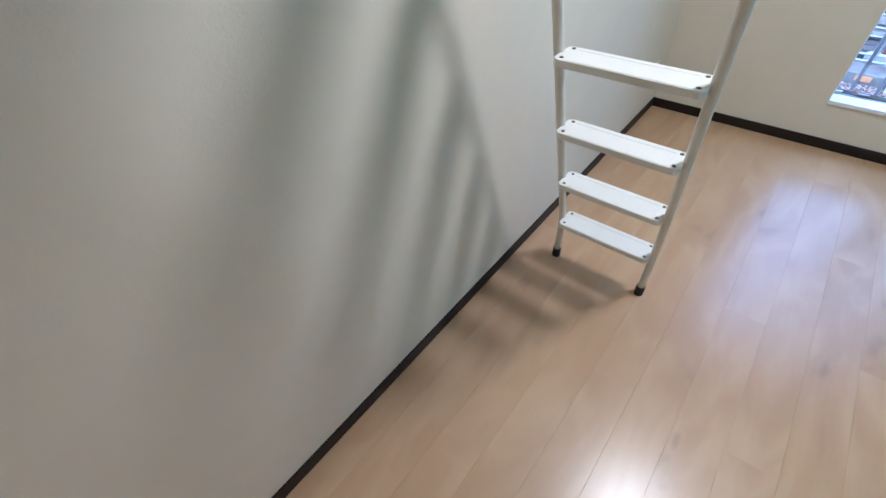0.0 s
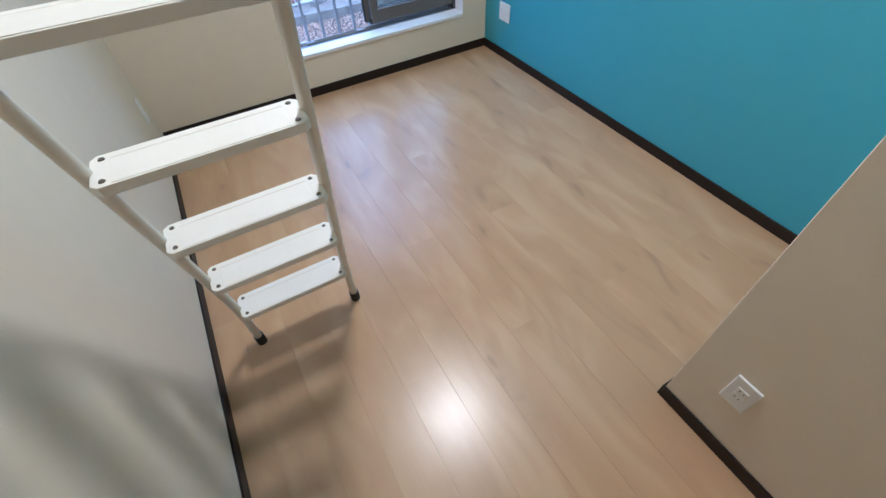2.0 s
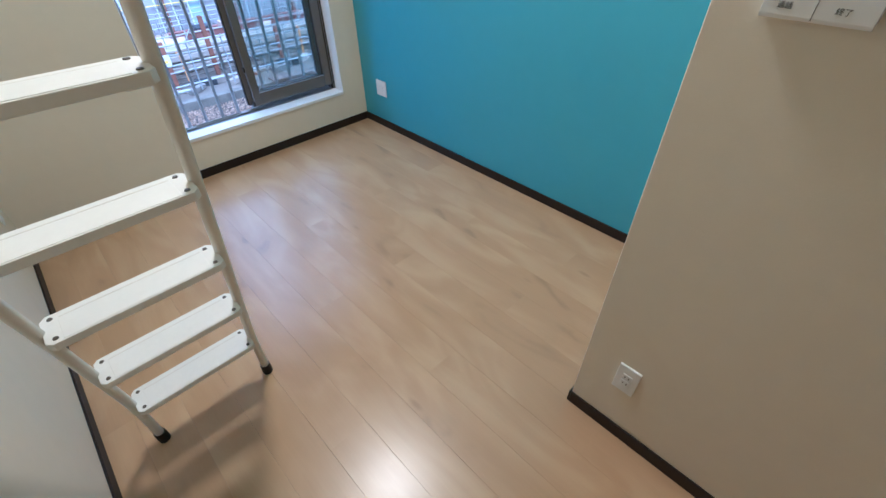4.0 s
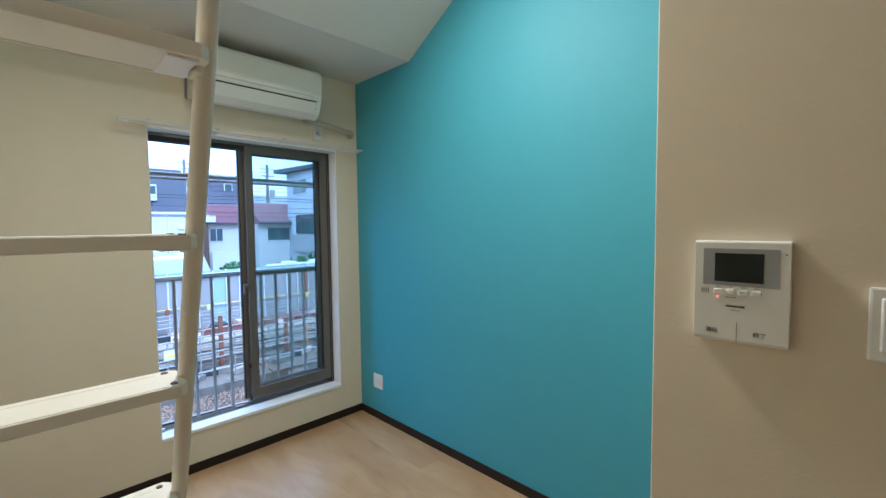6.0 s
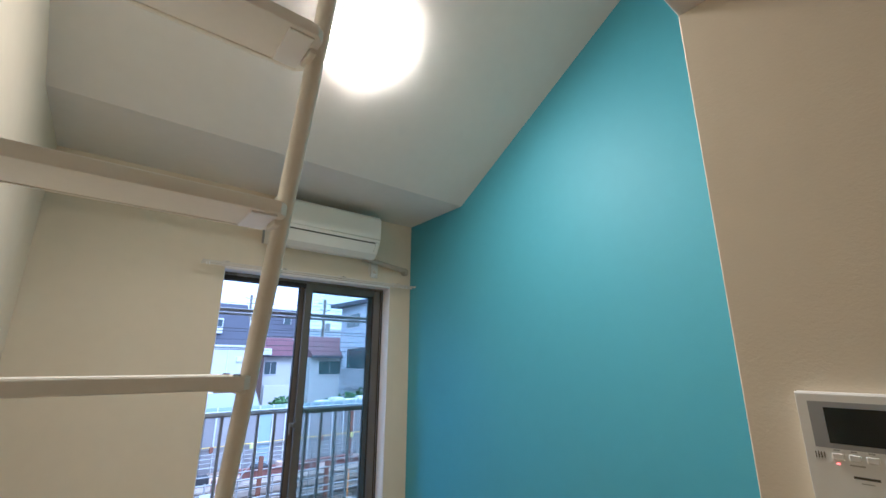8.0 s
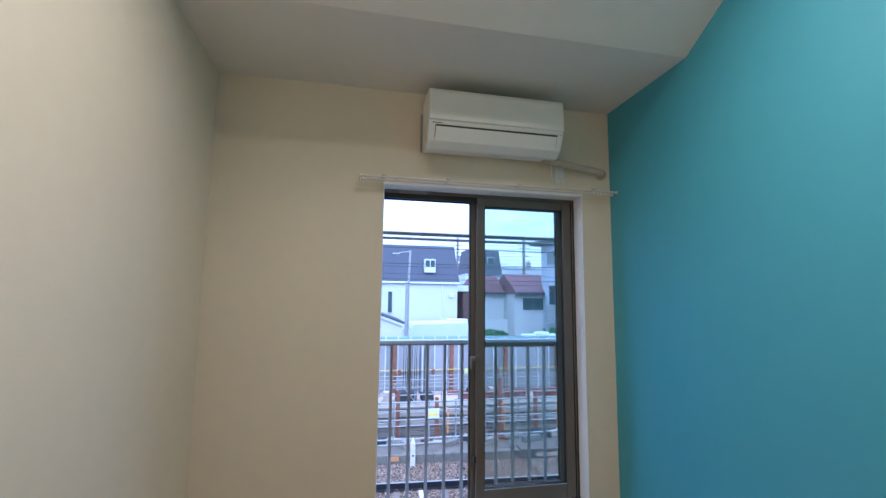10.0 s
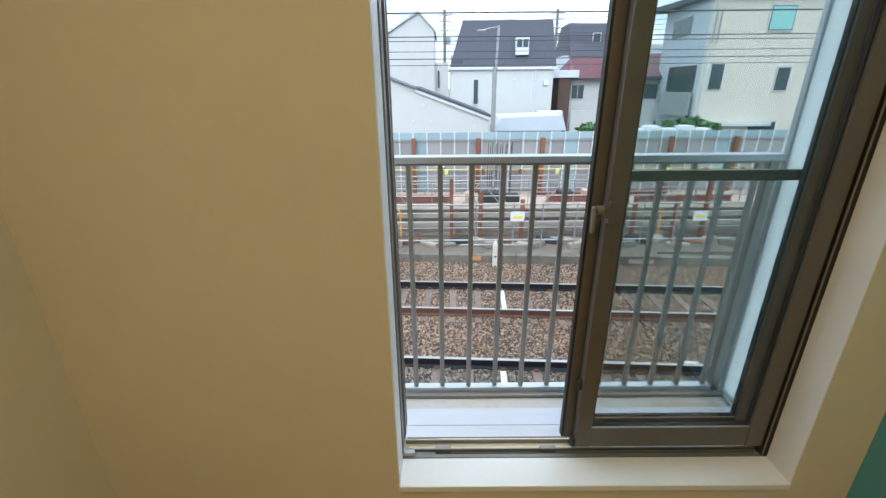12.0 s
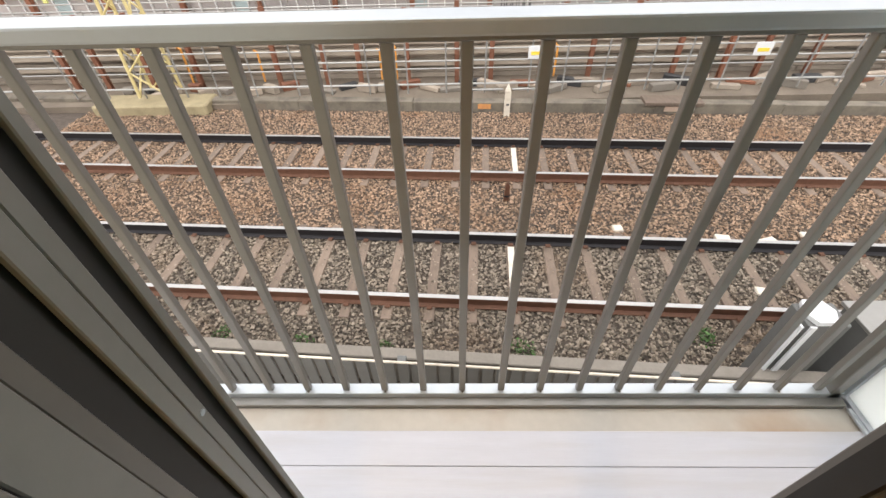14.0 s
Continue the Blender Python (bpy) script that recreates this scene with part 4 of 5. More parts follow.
for k in range(11):
    x = 2.42 + 0.075 * k + 0.02 * math.sin(k * 3)
    part("bar", at_thing(rb, tube([(x, 11.95 + 0.05 * (k % 3), -1.9), (x + 0.01, 11.95 + 0.05 * (k % 3), -0.12 - 0.05 * (k % 2))], 0.012, 6)), M_BLACKM, rb)

ff = thing("site_fence", "tall grey and pale blue site fence with white studs", "fence", (1.0, 12.5, -2.85))
SW = 0.43
pan0 = part("panel", at_thing(ff, box(1.0, 1.0 + SW - 0.03, 12.50, 12.52, -2.85, -0.07)), M_PANEL, ff)
top0 = part("top_panel", at_thing(ff, box(1.0, 1.0 + SW - 0.03, 12.49, 12.52, -0.065, 0.14)), M_PANELT, ff)
blu0 = part("blue_panel", at_thing(ff, box(1.0, 1.0 + SW - 0.03, 12.50, 12.52, -2.85, -0.07)), M_PANELT, ff)
std0 = part("stud", at_thing(ff, box(1.0 - 0.018, 1.0 + 0.012, 12.455, 12.50, -2.6, 0.15)), M_STUD, ff)
for k in range(-42, 60):
    for src in ((blu0 if (k * 37) % 11 == 3 else pan0), top0, std0):
        o = src.copy()
        scene.collection.objects.link(o)
        o.parent = ff
        o.location.x = SW * k
for o in (pan0, top0, blu0, std0):
    bpy.data.objects.remove(o)
for z in (-0.10, -1.05):
    part("waler", at_thing(ff, box(-18, 26, 12.44, 12.456, z - 0.02, z + 0.01)), M_PIPE, ff)
x = 0.157
hp0 = part("h_post", at_thing(ff, box(x - 0.06, x + 0.06, 12.30, 12.44, -2.85, -0.02, bevel=0.004)), M_BROWN, ff)
for k in range(-8, 12):
    if k:
        o = hp0.copy()
        scene.collection.objects.link(o)
        o.parent = ff
        o.location.x = 2.0 * k
rope = thing("barrier_rope", "yellow barrier rope with coloured caps along the fence", "rope", (1.0, 12.2, -1.0))
part("rope", at_thing(rope, tube([(-14, 12.22, -0.96), (20, 12.22, -0.96)], 0.012, 6)), M_YELLOW, rope)
for k in range(-9, 13):
    m = (M_BROWN, M_LIME, M_BROWN)[k % 3]
    part("cap", at_thing(rope, box(1.16 * k - 0.055, 1.16 * k + 0.055, 12.17, 12.25, -1.12, -0.95, bevel=0.015)), m, rope)
lump("fence_notice", "small white notice with red marks on the fence", "sign", (0.86, 1.10, 12.43, 12.44, -0.93, -0.55), M_STUD, 0.002)
lump("notice_mark", "red mark on the white notice", "sign", (0.90, 1.06, 12.422, 12.43, -0.86, -0.72), M_REDB, 0.0)

# yellow lattice mast
M_LFOOT = mat("yellowed_concrete", (0.30, 0.25, 0.15), 0.9, vary=0.25, scale=4, bump=0.4, bscale=50)
lm = thing("lattice_mast", "weathered yellow steel lattice mast on a concrete foot", "mast", (-5.4, 9.3, -2.5))
part("footing", at_thing(lm, box(-6.9, -4.3, 8.97, 9.65, -2.75, -2.50, bevel=0.03)), M_LFOOT, lm)
cs = [(-5.75, 9.1), (-5.05, 9.1), (-5.05, 9.6), (-5.75, 9.6)]
for (x, y) in cs:
    part("leg", at_thing(lm, tube([(x, y, -2.36), (-5.4 + (x + 5.4) * 0.6, 9.35 + (y - 9.35) * 0.6, 0.9)], 0.035, 6)), M_LYEL, lm)
for k in range(6):
    z0, z1 = -2.36 + 0.54 * k, -2.36 + 0.54 * (k + 1)
    s0, s1 = 1 - 0.4 * k / 6, 1 - 0.4 * (k + 1) / 6
    for i in range(4):
        a, c = cs[i], cs[(i + 1) % 4]
        p, q = (a, c) if k % 2 else (c, a)
        part("brace", at_thing(lm, tube([(-5.4 + (p[0] + 5.4) * s0, 9.35 + (p[1] - 9.35) * s0, z0), (-5.4 + (q[0] + 5.4) * s1, 9.35 + (q[1] - 9.35) * s1, z1)], 0.02, 6)), M_LYEL, lm)

# overhead wires, hung between two far masts
for x in (-60, 60):
    pm = thing("catenary_mast", "grey steel railway mast carrying the overhead wires", "mast", (x, 7.0, -2.85))
    part("column", at_thing(pm, box(x - 0.12, x + 0.12, 6.7, 7.3, -2.85, 4.4, bevel=0.01)), M_PIPE, pm)
for y, z, r in ((7.0, 2.62, 0.012), (7.0, 2.26, 0.009), (7.2, 2.21, 0.007), (7.0, 2.03, 0.006), (6.9, 1.91, 0.008), (6.9, 1.81, 0.006), (7.0, 4.07, 0.008), (7.0, 3.82, 0.012)):
    tagged(part("overhead_wire", tube([(-60, y, z), (1, y, z), (60, y, z)], r, 6), M_WIRE), "thin dark overhead railway wire", "wire", "overhead wires")

# ---- houses ----
M_HWHITE = mat("white_siding", (0.55, 0.54, 0.515), 0.8, vary=0.05, scale=0.8, bump=0.15, bscale=20, dirt=(0.55, 0.53, 0.49), dirt_amount=0.3, dirt_scale=0.7)
M_HCREAM = mat("cream_siding", (0.72, 0.64, 0.54), 0.8, vary=0.04, scale=0.8, stretch=(1, 1, 9))
M_AQUA = mat("aqua_blind", (0.36, 0.62, 0.58), 0.5, vary=0.08, scale=2)
M_HGREY = mat("grey_siding", (0.50, 0.53, 0.58), 0.8, vary=0.05, scale=0.8)
M_ROOFD = mat("dark_slate_roof", (0.075, 0.075, 0.095), 0.75, vary=0.12, scale=3, stretch=(1, 6, 6), bump=0.2, bscale=12)
M_ROOFP = mat("maroon_roof_tile", (0.17, 0.075, 0.085), 0.7, vary=0.2, scale=4, bump=0.3, bscale=10)
M_WINF = mat("house_window_frame", (0.60, 0.60, 0.60), 0.5)
M_WING = mat("dark_window_glass", (0.05, 0.07, 0.075), 0.12, vary=0.2, scale=1)
M_OLDWOOD = mat("brown_corrugated_iron", (0.135, 0.088, 0.070), 0.85, vary=0.3, scale=4, stretch=(6, 1, 1))


def window_on(h, x0, x1, y, z0, z1, bars=1, frame=0.06):
    """A house window on a wall facing the tracks, its front at y."""
    w = part("window", at_thing(h, box(x0, x1, y - 0.07, y + 0.05, z0, z1, bevel=0.01)), M_WINF, h)
    n = bars + 1
    for i in range(n):
        a = x0 + frame + (x1 - x0 - 2 * frame) * i / n + (0.02 if i else 0)
        c = x0 + frame + (x1 - x0 - 2 * frame) * (i + 1) / n - (0.02 if i < n - 1 else 0)
        part("pane", at_thing(h, box(a, c, y - 0.085, y - 0.06, z0 + frame, z1 - frame)), M_WING, w)
    return w


# white house with a dark mansard roof
HA = thing("house", "white house with a dark slate mansard roof and a skylight", "house", (5.0, 30, -2.85))
part("wall", at_thing(HA, box(1.65, 8.5, 29.6, 37, -2.85, 2.62)), M_HWHITE, HA)
b = bmesh.new()
e0 = [(1.55, 29.5, 2.62), (8.65, 29.5, 2.62), (8.65, 37.1, 2.62), (1.55, 37.1, 2.62)]
e1 = [(2.45, 30.6, 5.58), (8.45, 30.6, 5.58), (8.45, 36.4, 5.58), (2.45, 36.4, 5.58)]
lo, hi = [b.verts.new(p) for p in e0], [b.verts.new(p) for p in e1]
for i in range(4):
    b.faces.new((lo[i], lo[(i + 1) % 4], hi[(i + 1) % 4], hi[i]))
b.faces.new(hi)
b.faces.new(list(reversed(lo)))
part("roof", at_thing(HA, b), M_ROOFD, HA)
part("eave", at_thing(HA, box(1.52, 8.68, 29.42, 29.56, 2.50, 2.66, bevel=0.02)), M_STUD, HA, "white gutter board")
sk = part("skylight", at_thing(HA, box(5.9, 6.75, 29.55, 30.4, 3.4, 4.42)), M_STUD, HA)
for a in (5.96, 6.36):
    part("pane", at_thing(HA, box(a, a + 0.33, 29.53, 29.56, 3.85, 4.32)), M_WING, sk)
window_on(HA, 3.10, 3.52, 29.6, 0.28, 1.95, 0)
part("wall_box", at_thing(HA, box(7.85, 8.2, 29.45, 29.6, 1.5, 1.85, bevel=0.03)), M_STUD, HA)
part("drainpipe", at_thing(HA, tube([(7.3, 29.55, 2.5), (7.3, 29.55, -2.8)], 0.04, 8)), M_STUD, HA)
part("vent_cap", at_thing(HA, disc((5.95, 29.52, 1.85), 0.08, 0.08, "y", 12)), M_WINF, HA)
part("dormer", at_thing(HA, prism([(1.62, 2.66), (2.4, 2.66), (2.4, 3.1), (1.75, 3.1), (1.68, 3.5)], "y", 29.6, 31)), M_ROOFD, HA)

# low white building with a sloping roof, left in front of it
HB = thing("house", "low white building with a dark sloping roof edge", "house", (0.5, 23, -2.85))
part("wall", at_thing(HB, prism([(-9, -2.85), (3.45, -2.85), (3.45, -0.02), (-0.25, 1.36), (-9, 4.6)], "y", 22.1, 27)), M_HWHITE, HB)
part("roof", at_thing(HB, prism([(-9, 4.62), (-0.25, 1.37), (-0.33, 1.50), (3.62, 0.06), (3.62, -0.05), (3.45, -0.01), (-0.25, 1.34), (-9, 4.58)], "y", 21.95, 27.2)), M_ROOFD, HB)
part("fascia", at_thing(HB, prism([(-0.32, 1.36), (3.60, -0.07), (3.60, -0.21), (-0.32, 1.22)], "y", 21.98, 22.06)), M_STUD, HB)
for x, z in ((0.05, 0.55), (-0.5, -0.2), (0.4, -0.25), (2.7, -0.45)):
    part("vent_cap", at_thing(HB, disc((x, 22.02, z), 0.06, 0.08, "y", 10)), M_WINF, HB)
window_on(HB, -3.6, -2.9, 22.1, 0.9, 1.7, 0)
window_on(HB, -2.5, -1.8, 22.1, 0.9, 1.7, 0)

# gabled white house far left
HC = thing("house", "tall white gabled house with a pale grey roof edge", "house", (-2.5, 40, -2.85))
part("wall", at_thing(HC, prism([(-7.5, -2.85), (0.35, -2.85), (0.35, 6.0), (-1.0, 7.4), (-7.5, 3.5)], "y", 40, 48)), M_HWHITE, HC)
part("roof", at_thing(HC, prism([(-7.6, 3.55), (-1.0, 7.42), (0.5, 5.9), (0.5, 6.05), (-1.0, 7.62), (-7.6, 3.75)], "y", 39.8, 48.2)), M_HGREY, HC)
part("annex", at_thing(HC, box(0.35, 1.6, 40.5, 46, -2.85, 3.5)), M_HWHITE, HC)
window_on(HC, 0.55, 0.85, 40.5, 1.3, 2.9, 0)

# brown iron shed, maroon-roofed house, modern grey house behind
HD = thing("shed", "brown corrugated iron shed between the houses", "shed", (9.7, 32, -2.85))
part("wall", at_thing(HD, box(9.55, 10.42, 32, 36, -2.85, 2.0)), M_OLDWOOD, HD)
for k in range(9):
    part("rib", at_thing(HD, box(9.57 + 0.095 * k, 9.61 + 0.095 * k, 31.96, 32.0, -2.85, 2.0)), M_OLDWOOD, HD)
part("roof", at_thing(HD, box(9.0, 10.9, 31.8, 36.2, 2.0, 2.5, bevel=0.03)), M_STUD, HD)
HE = thing("house", "old house with a maroon roof and a white wall", "house", (12.5, 33, -2.85))
part("wall", at_thing(HE, box(10.5, 13.4, 32.6, 38, -2.85, 2.0)), M_HWHITE, HE)
b = bmesh.new()
e0 = [b.verts.new(p) for p in ((10.3, 32.1, 1.93), (13.41, 32.1, 1.93), (13.41, 38.3, 1.93), (10.3, 38.3, 1.93))]
e1 = [b.verts.new(p) for p in ((10.95, 34.6, 3.45), (13.41, 34.6, 3.45))]
for f in ((e0[0], e0[1], e1[1], e1[0]), (e0[1], e0[2], e1[1]), (e0[2], e0[3], e1[0], e1[1]), (e0[3], e0[0], e1[0]), (e0[3], e0[2], e0[1], e0[0])):
    b.faces.new(f)
part("roof", at_thing(HE, b), M_ROOFP, HE)
for k in range(14):
    x = 11.0 + 0.17 * k
    part("tile_roll", at_thing(HE, tube([(x, 32.08, 1.97), (x, 34.58, 3.49)], 0.035, 6)), M_ROOFP, HE)
part("gutter", at_thing(HE, box(10.28, 13.41, 32.0, 32.1, 1.88, 1.98, bevel=0.02)), M_ROOFD, HE)
window_on(HE, 10.62, 11.62, 32.6, 0.5, 1.56, 1)
part("fence_wall", at_thing(HE, box(10.5, 13.4, 31.6, 31.8, -2.85, -0.25)), M_HWHITE, HE, "white garden wall")
HF = thing("house", "white house with a maroon tiled roof and a sliding window", "house", (15, 31, -2.85))
part("wall", at_thing(HF, box(13.42, 17.5, 30.2, 36, -2.85, 1.95)), M_HWHITE, HF)
part("roof", at_thing(HF, prism([(29.7, 1.85), (29.7, 2.0), (32.6, 3.6), (36.4, 1.9)], "x", 13.35, 17.6)), M_ROOFP, HF)
part("eave", at_thing(HF, box(13.3, 17.6, 29.64, 29.74, 1.80, 2.02, bevel=0.02)), M_ROOFD, HF)
window_on(HF, 14.05, 15.95, 30.2, 0.5, 1.6, 1)
HG = thing("house", "dark-roofed modern grey house behind", "house", (12, 44, -2.85))
part("wall", at_thing(HG, box(12.9, 18.5, 44, 50, -2.85, 4.2)), M_HGREY, HG)
part("roof", at_thing(HG, prism([(43.7, 4.1), (45.0, 7.1), (48.0, 7.1), (50.3, 4.1)], "x", 13.4, 17.2)), M_ROOFD, HG)
window_on(HG, 15.6, 16.4, 44.35, 5.0, 6.2, 0)
HI = thing("house", "far pale blue-grey flat-roofed house", "house", (22, 52, -2.85))
part("wall", at_thing(HI, box(17, 31, 52, 60, -2.85, 5.4)), M_HGREY, HI)
part("parapet", at_thing(HI, box(16.9, 31.1, 51.9, 60.1, 5.4, 5.7)), M_HWHITE, HI)

# cream three-storey house with a grey flank
HH = thing("house", "cream three-storey house with a grey flank and mono-pitch roof", "house", (18, 26, -2.85))
part("wall", at_thing(HH, box(15.3, 24.5, 24.0, 24.2, -2.85, 5.75)), M_HCREAM, HH)
fl = bmesh.new()
v = [fl.verts.new(p) for p in ((15.3, 24.01, -2.85), (15.95, 30.5, -2.85), (15.95, 30.5, 5.9), (15.3, 24.01, 5.75))]
v2 = [fl.verts.new(p) for p in ((15.6, 24.01, -2.85), (16.2, 30.5, -2.85), (16.2, 30.5, 5.9), (15.6, 24.01, 5.75))]
fl.faces.new(v)
fl.faces.new(list(reversed(v2)))
for i in range(4):
    j = (i + 1) % 4
    fl.faces.new((v[i], v2[i], v2[j], v[j]))
bmesh.ops.recalc_face_normals(fl, faces=fl.faces)
part("flank", at_thing(HH, fl), M_HGREY, HH, "pale grey side wall")
part("body", at_thing(HH, box(16.2, 24.5, 24.2, 30.5, -2.85, 5.7)), M_HCREAM, HH)
part("roof", at_thing(HH, prism([(23.7, 5.72), (23.7, 5.98), (31.0, 6.2), (31.0, 5.9)], "x", 15.1, 24.7)), M_ROOFD, HH)


def flank_window(y0, y1, z0, z1, frame=0.05):
    """A window on the grey flank, which leans away from the tracks."""
    def xf(y):
        return 15.3 + 0.65 * (y - 24.01) / 6.49
    w = part("window", at_thing(HH, prism([(xf(y0) - 0.05, y0), (xf(y1) - 0.05, y1), (xf(y1) + 0.05, y1), (xf(y0) + 0.05, y0)], "z", z0, z1)), M_WINF, HH)
    part("pane", at_thing(HH, prism([(xf(y0 + frame) - 0.07, y0 + frame), (xf(y1 - frame) - 0.07, y1 - frame), (xf(y1 - frame), y1 - frame), (xf(y0 + frame), y0 + frame)],
                                    "z", z0 + frame, z1 - frame)), M_WING, w)
    return w


flank_window(24.6, 28.6, 1.0, 2.55)
flank_window(26.3, 29.0, 4.1, 5.2)
part("balcony_screen", at_thing(HH, prism([(15.2, 24.5), (15.55, 28.8), (15.4, 28.8), (15.05, 24.5)], "z", -0.3, 1.0)), M_GREYP, HH, "grey balcony screen")
window_on(HH, 15.65, 16.45, 24.0, 1.15, 2.55, 0)
window_on(HH, 19.3, 20.1, 24.0, 1.08, 2.35, 0)
aq = window_on(HH, 18.2, 19.6, 24.0, 4.05, 5.33, 0)
part("blind", at_thing(HH, box(18.3, 19.5, 23.90, 23.912, 4.15, 5.23)), M_AQUA, aq, "drawn aqua blind")
# no hole in the wall: a dark panel paints the shade inside the porch
part("porch_shade_panel", at_thing(HH, box(18.5, 20.0, 23.94, 24.02, -1.6, -0.54, bevel=0.02)), M_WING, HH, "dark panel standing in for the shaded porch opening")
for x in (15.40, 15.66):
    part("cable_pipe", at_thing(HH, tube([(x, 23.86, 3.5), (x, 23.86, 5.2)], 0.04, 8)), M_GREYP, HH)
part("canopy", at_thing(HH, box(15.9, 19.5, 23.6, 24.0, -0.75, -0.55, bevel=0.02)), M_STUD, HH)
part("drainpipe", at_thing(HH, tube([(15.42, 23.95, 5.6), (15.42, 23.95, -2.8)], 0.05, 8)), M_STUD, HH)

# things among the houses
ou = thing("outdoor_unit", "white outdoor unit on a stand behind the fence", "machine", (8.2, 27, -0.7))
part("case", at_thing(ou, box(7.1, 8.6, 26.8, 27.3, -0.75, 0.0, bevel=0.04)), M_STUD, ou)
part("grille", at_thing(ou, box(7.2, 8.0, 26.78, 26.81, -0.65, -0.1)), M_PANEL, ou)
part("stand", at_thing(ou, box(7.1, 8.6, 26.85, 27.25, -2.85, -0.75)), M_HGREY, ou)
gs = thing("house", "small low house with a grey-blue sheet roof", "house", (6, 25, -2.85))
part("wall", at_thing(gs, box(4.2, 7.8, 24.5, 27.5, -2.85, -0.9)), M_HWHITE, gs)
part("roof", at_thing(gs, prism([(4.0, -0.95), (4.4, -0.22), (7.9, -0.1), (8.2, -0.95)], "y", 24.2, 27.8)), M_HGREY, gs)

sl = thing("street_lamp", "grey street lamp pole with a short lamp arm", "street lamp", (3.55, 20.5, -2.85))
part("pole", at_thing(sl, tube([(3.5, 20.5, -2.85), (3.52, 20.5, 1.6), (3.52, 20.5, 2.3)], 0.11, 10)), M_PIPE, sl)
part("upper_pole", at_thing(sl, tube([(3.56, 20.5, 1.7), (3.64, 20.5, 4.05)], 0.06, 10)), M_PIPE, sl)
part("arm", at_thing(sl, tube([(3.63, 20.5, 3.98), (3.2, 20.45, 3.92), (2.95, 20.4, 3.86)], 0.03, 8)), M_PIPE, sl)
part("lamp_head", at_thing(sl, box(2.65, 3.05, 20.33, 20.47, 3.78, 3.87, bevel=0.03)), M_PIPE, sl)
for x, y, z1, lab in ((1.3, 46, 8.5, "grey utility pole with crossarms far behind the houses"), (17.5, 38, 7.6, "utility pole with crossarms behind the maroon-roofed house"),
                      (13.9, 52, 9.4, "thin utility pole behind the houses")):
    up = thing("utility_pole", lab, "utility pole", (x, y, -2.85))
    part("pole", at_thing(up, tube([(x, y, -2.85), (x, y, z1)], 0.15, 10)), M_CONC, up)
    for k, dz in enumerate((0.5, 1.1, 1.9)):
        part("crossarm", at_thing(up, box(x - 0.8 + 0.2 * k, x + 0.8 - 0.2 * k, y - 0.2, y - 0.12, z1 - dz, z1 - dz + 0.09)), M_PIPE, up)
        for s in (-0.6, -0.25, 0.25, 0.6):
            part("insulator", at_thing(up, tube([(x + s * (1 - 0.2 * k), y - 0.16, z1 - dz + 0.09), (x + s * (1 - 0.2 * k), y - 0.16, z1 - dz + 0.25)], 0.05, 6)), M_STUD, up)
    part("transformer", at_thing(up, tube([(x + 0.35, y - 0.3, z1 - 3.1), (x + 0.35, y - 0.3, z1 - 2.4)], 0.25, 10)), M_PIPE, up)
for i in range(7):
    z0 = 8.0 - 0.42 * i
    tagged(part("power_line", tube([(-30, 44, z0 + 1.2), (-10, 45, z0 + 0.2), (1.3, 45.9, z0), (9, 45, z0 - 0.6), (30, 42, z0 - 0.3)], 0.02, 5), M_WIRE), "thin power line between utility poles", "wire", "power lines")
for i, (x, y, r) in enumerate(((8.9, 22.5, 0.8), (9.9, 23.5, 0.6), (12.0, 20.5, 1.0), (13.3, 20.8, 1.2), (14.5, 21.2, 0.9), (11.1, 21.0, 0.7))):
    w = weed(x, y, -1.15, r, 420, 50 + i, "bush", "leafy green bush behind the site fence", 1.0)
    w["group"] = "bushes"
    mk = part("soil_bank", box(x - r * 1.2, x + r * 1.2, y - r, y + r, -2.85, -1.0, bevel=0.1), M_SOIL)
    tagged(mk, "low soil bank under the bushes", "ground", kind="structure")
for i in range(5):
    x = 10.2 + 0.8 * i
    tagged(part("white_sack", box(x - 0.4, x + 0.4, 19.6, 20.2, -1.1, -0.45 + 0.12 * (i % 2), bevel=0.15, seg=2), M_STUD), "white sacks stacked behind the fence", "sack", "sacks")
    tagged(part("pallet", box(x - 0.42, x + 0.42, 19.5, 20.3, -2.85, -1.1), M_CONC), "grey blocks under the sacks", "block", "blocks")

# ---- loft ladder ----
lad = thing("loft_ladder", "cream metal loft ladder with flat treads, leaning to the loft", "ladder", (0.375, -1.745, 0.0))


def rail_y(z):
    """The ladder's lean: upright at the foot, then bending back to the loft."""
    zs = (0.0, 0.20, 0.26, 0.515, 0.778, 1.036, 2.75)
    ys = (-1.736, -1.740, -1.751, -1.836, -1.930, -2.021, -2.021 - 0.355 * 1.714)
    return float(np.interp(z, zs, ys))


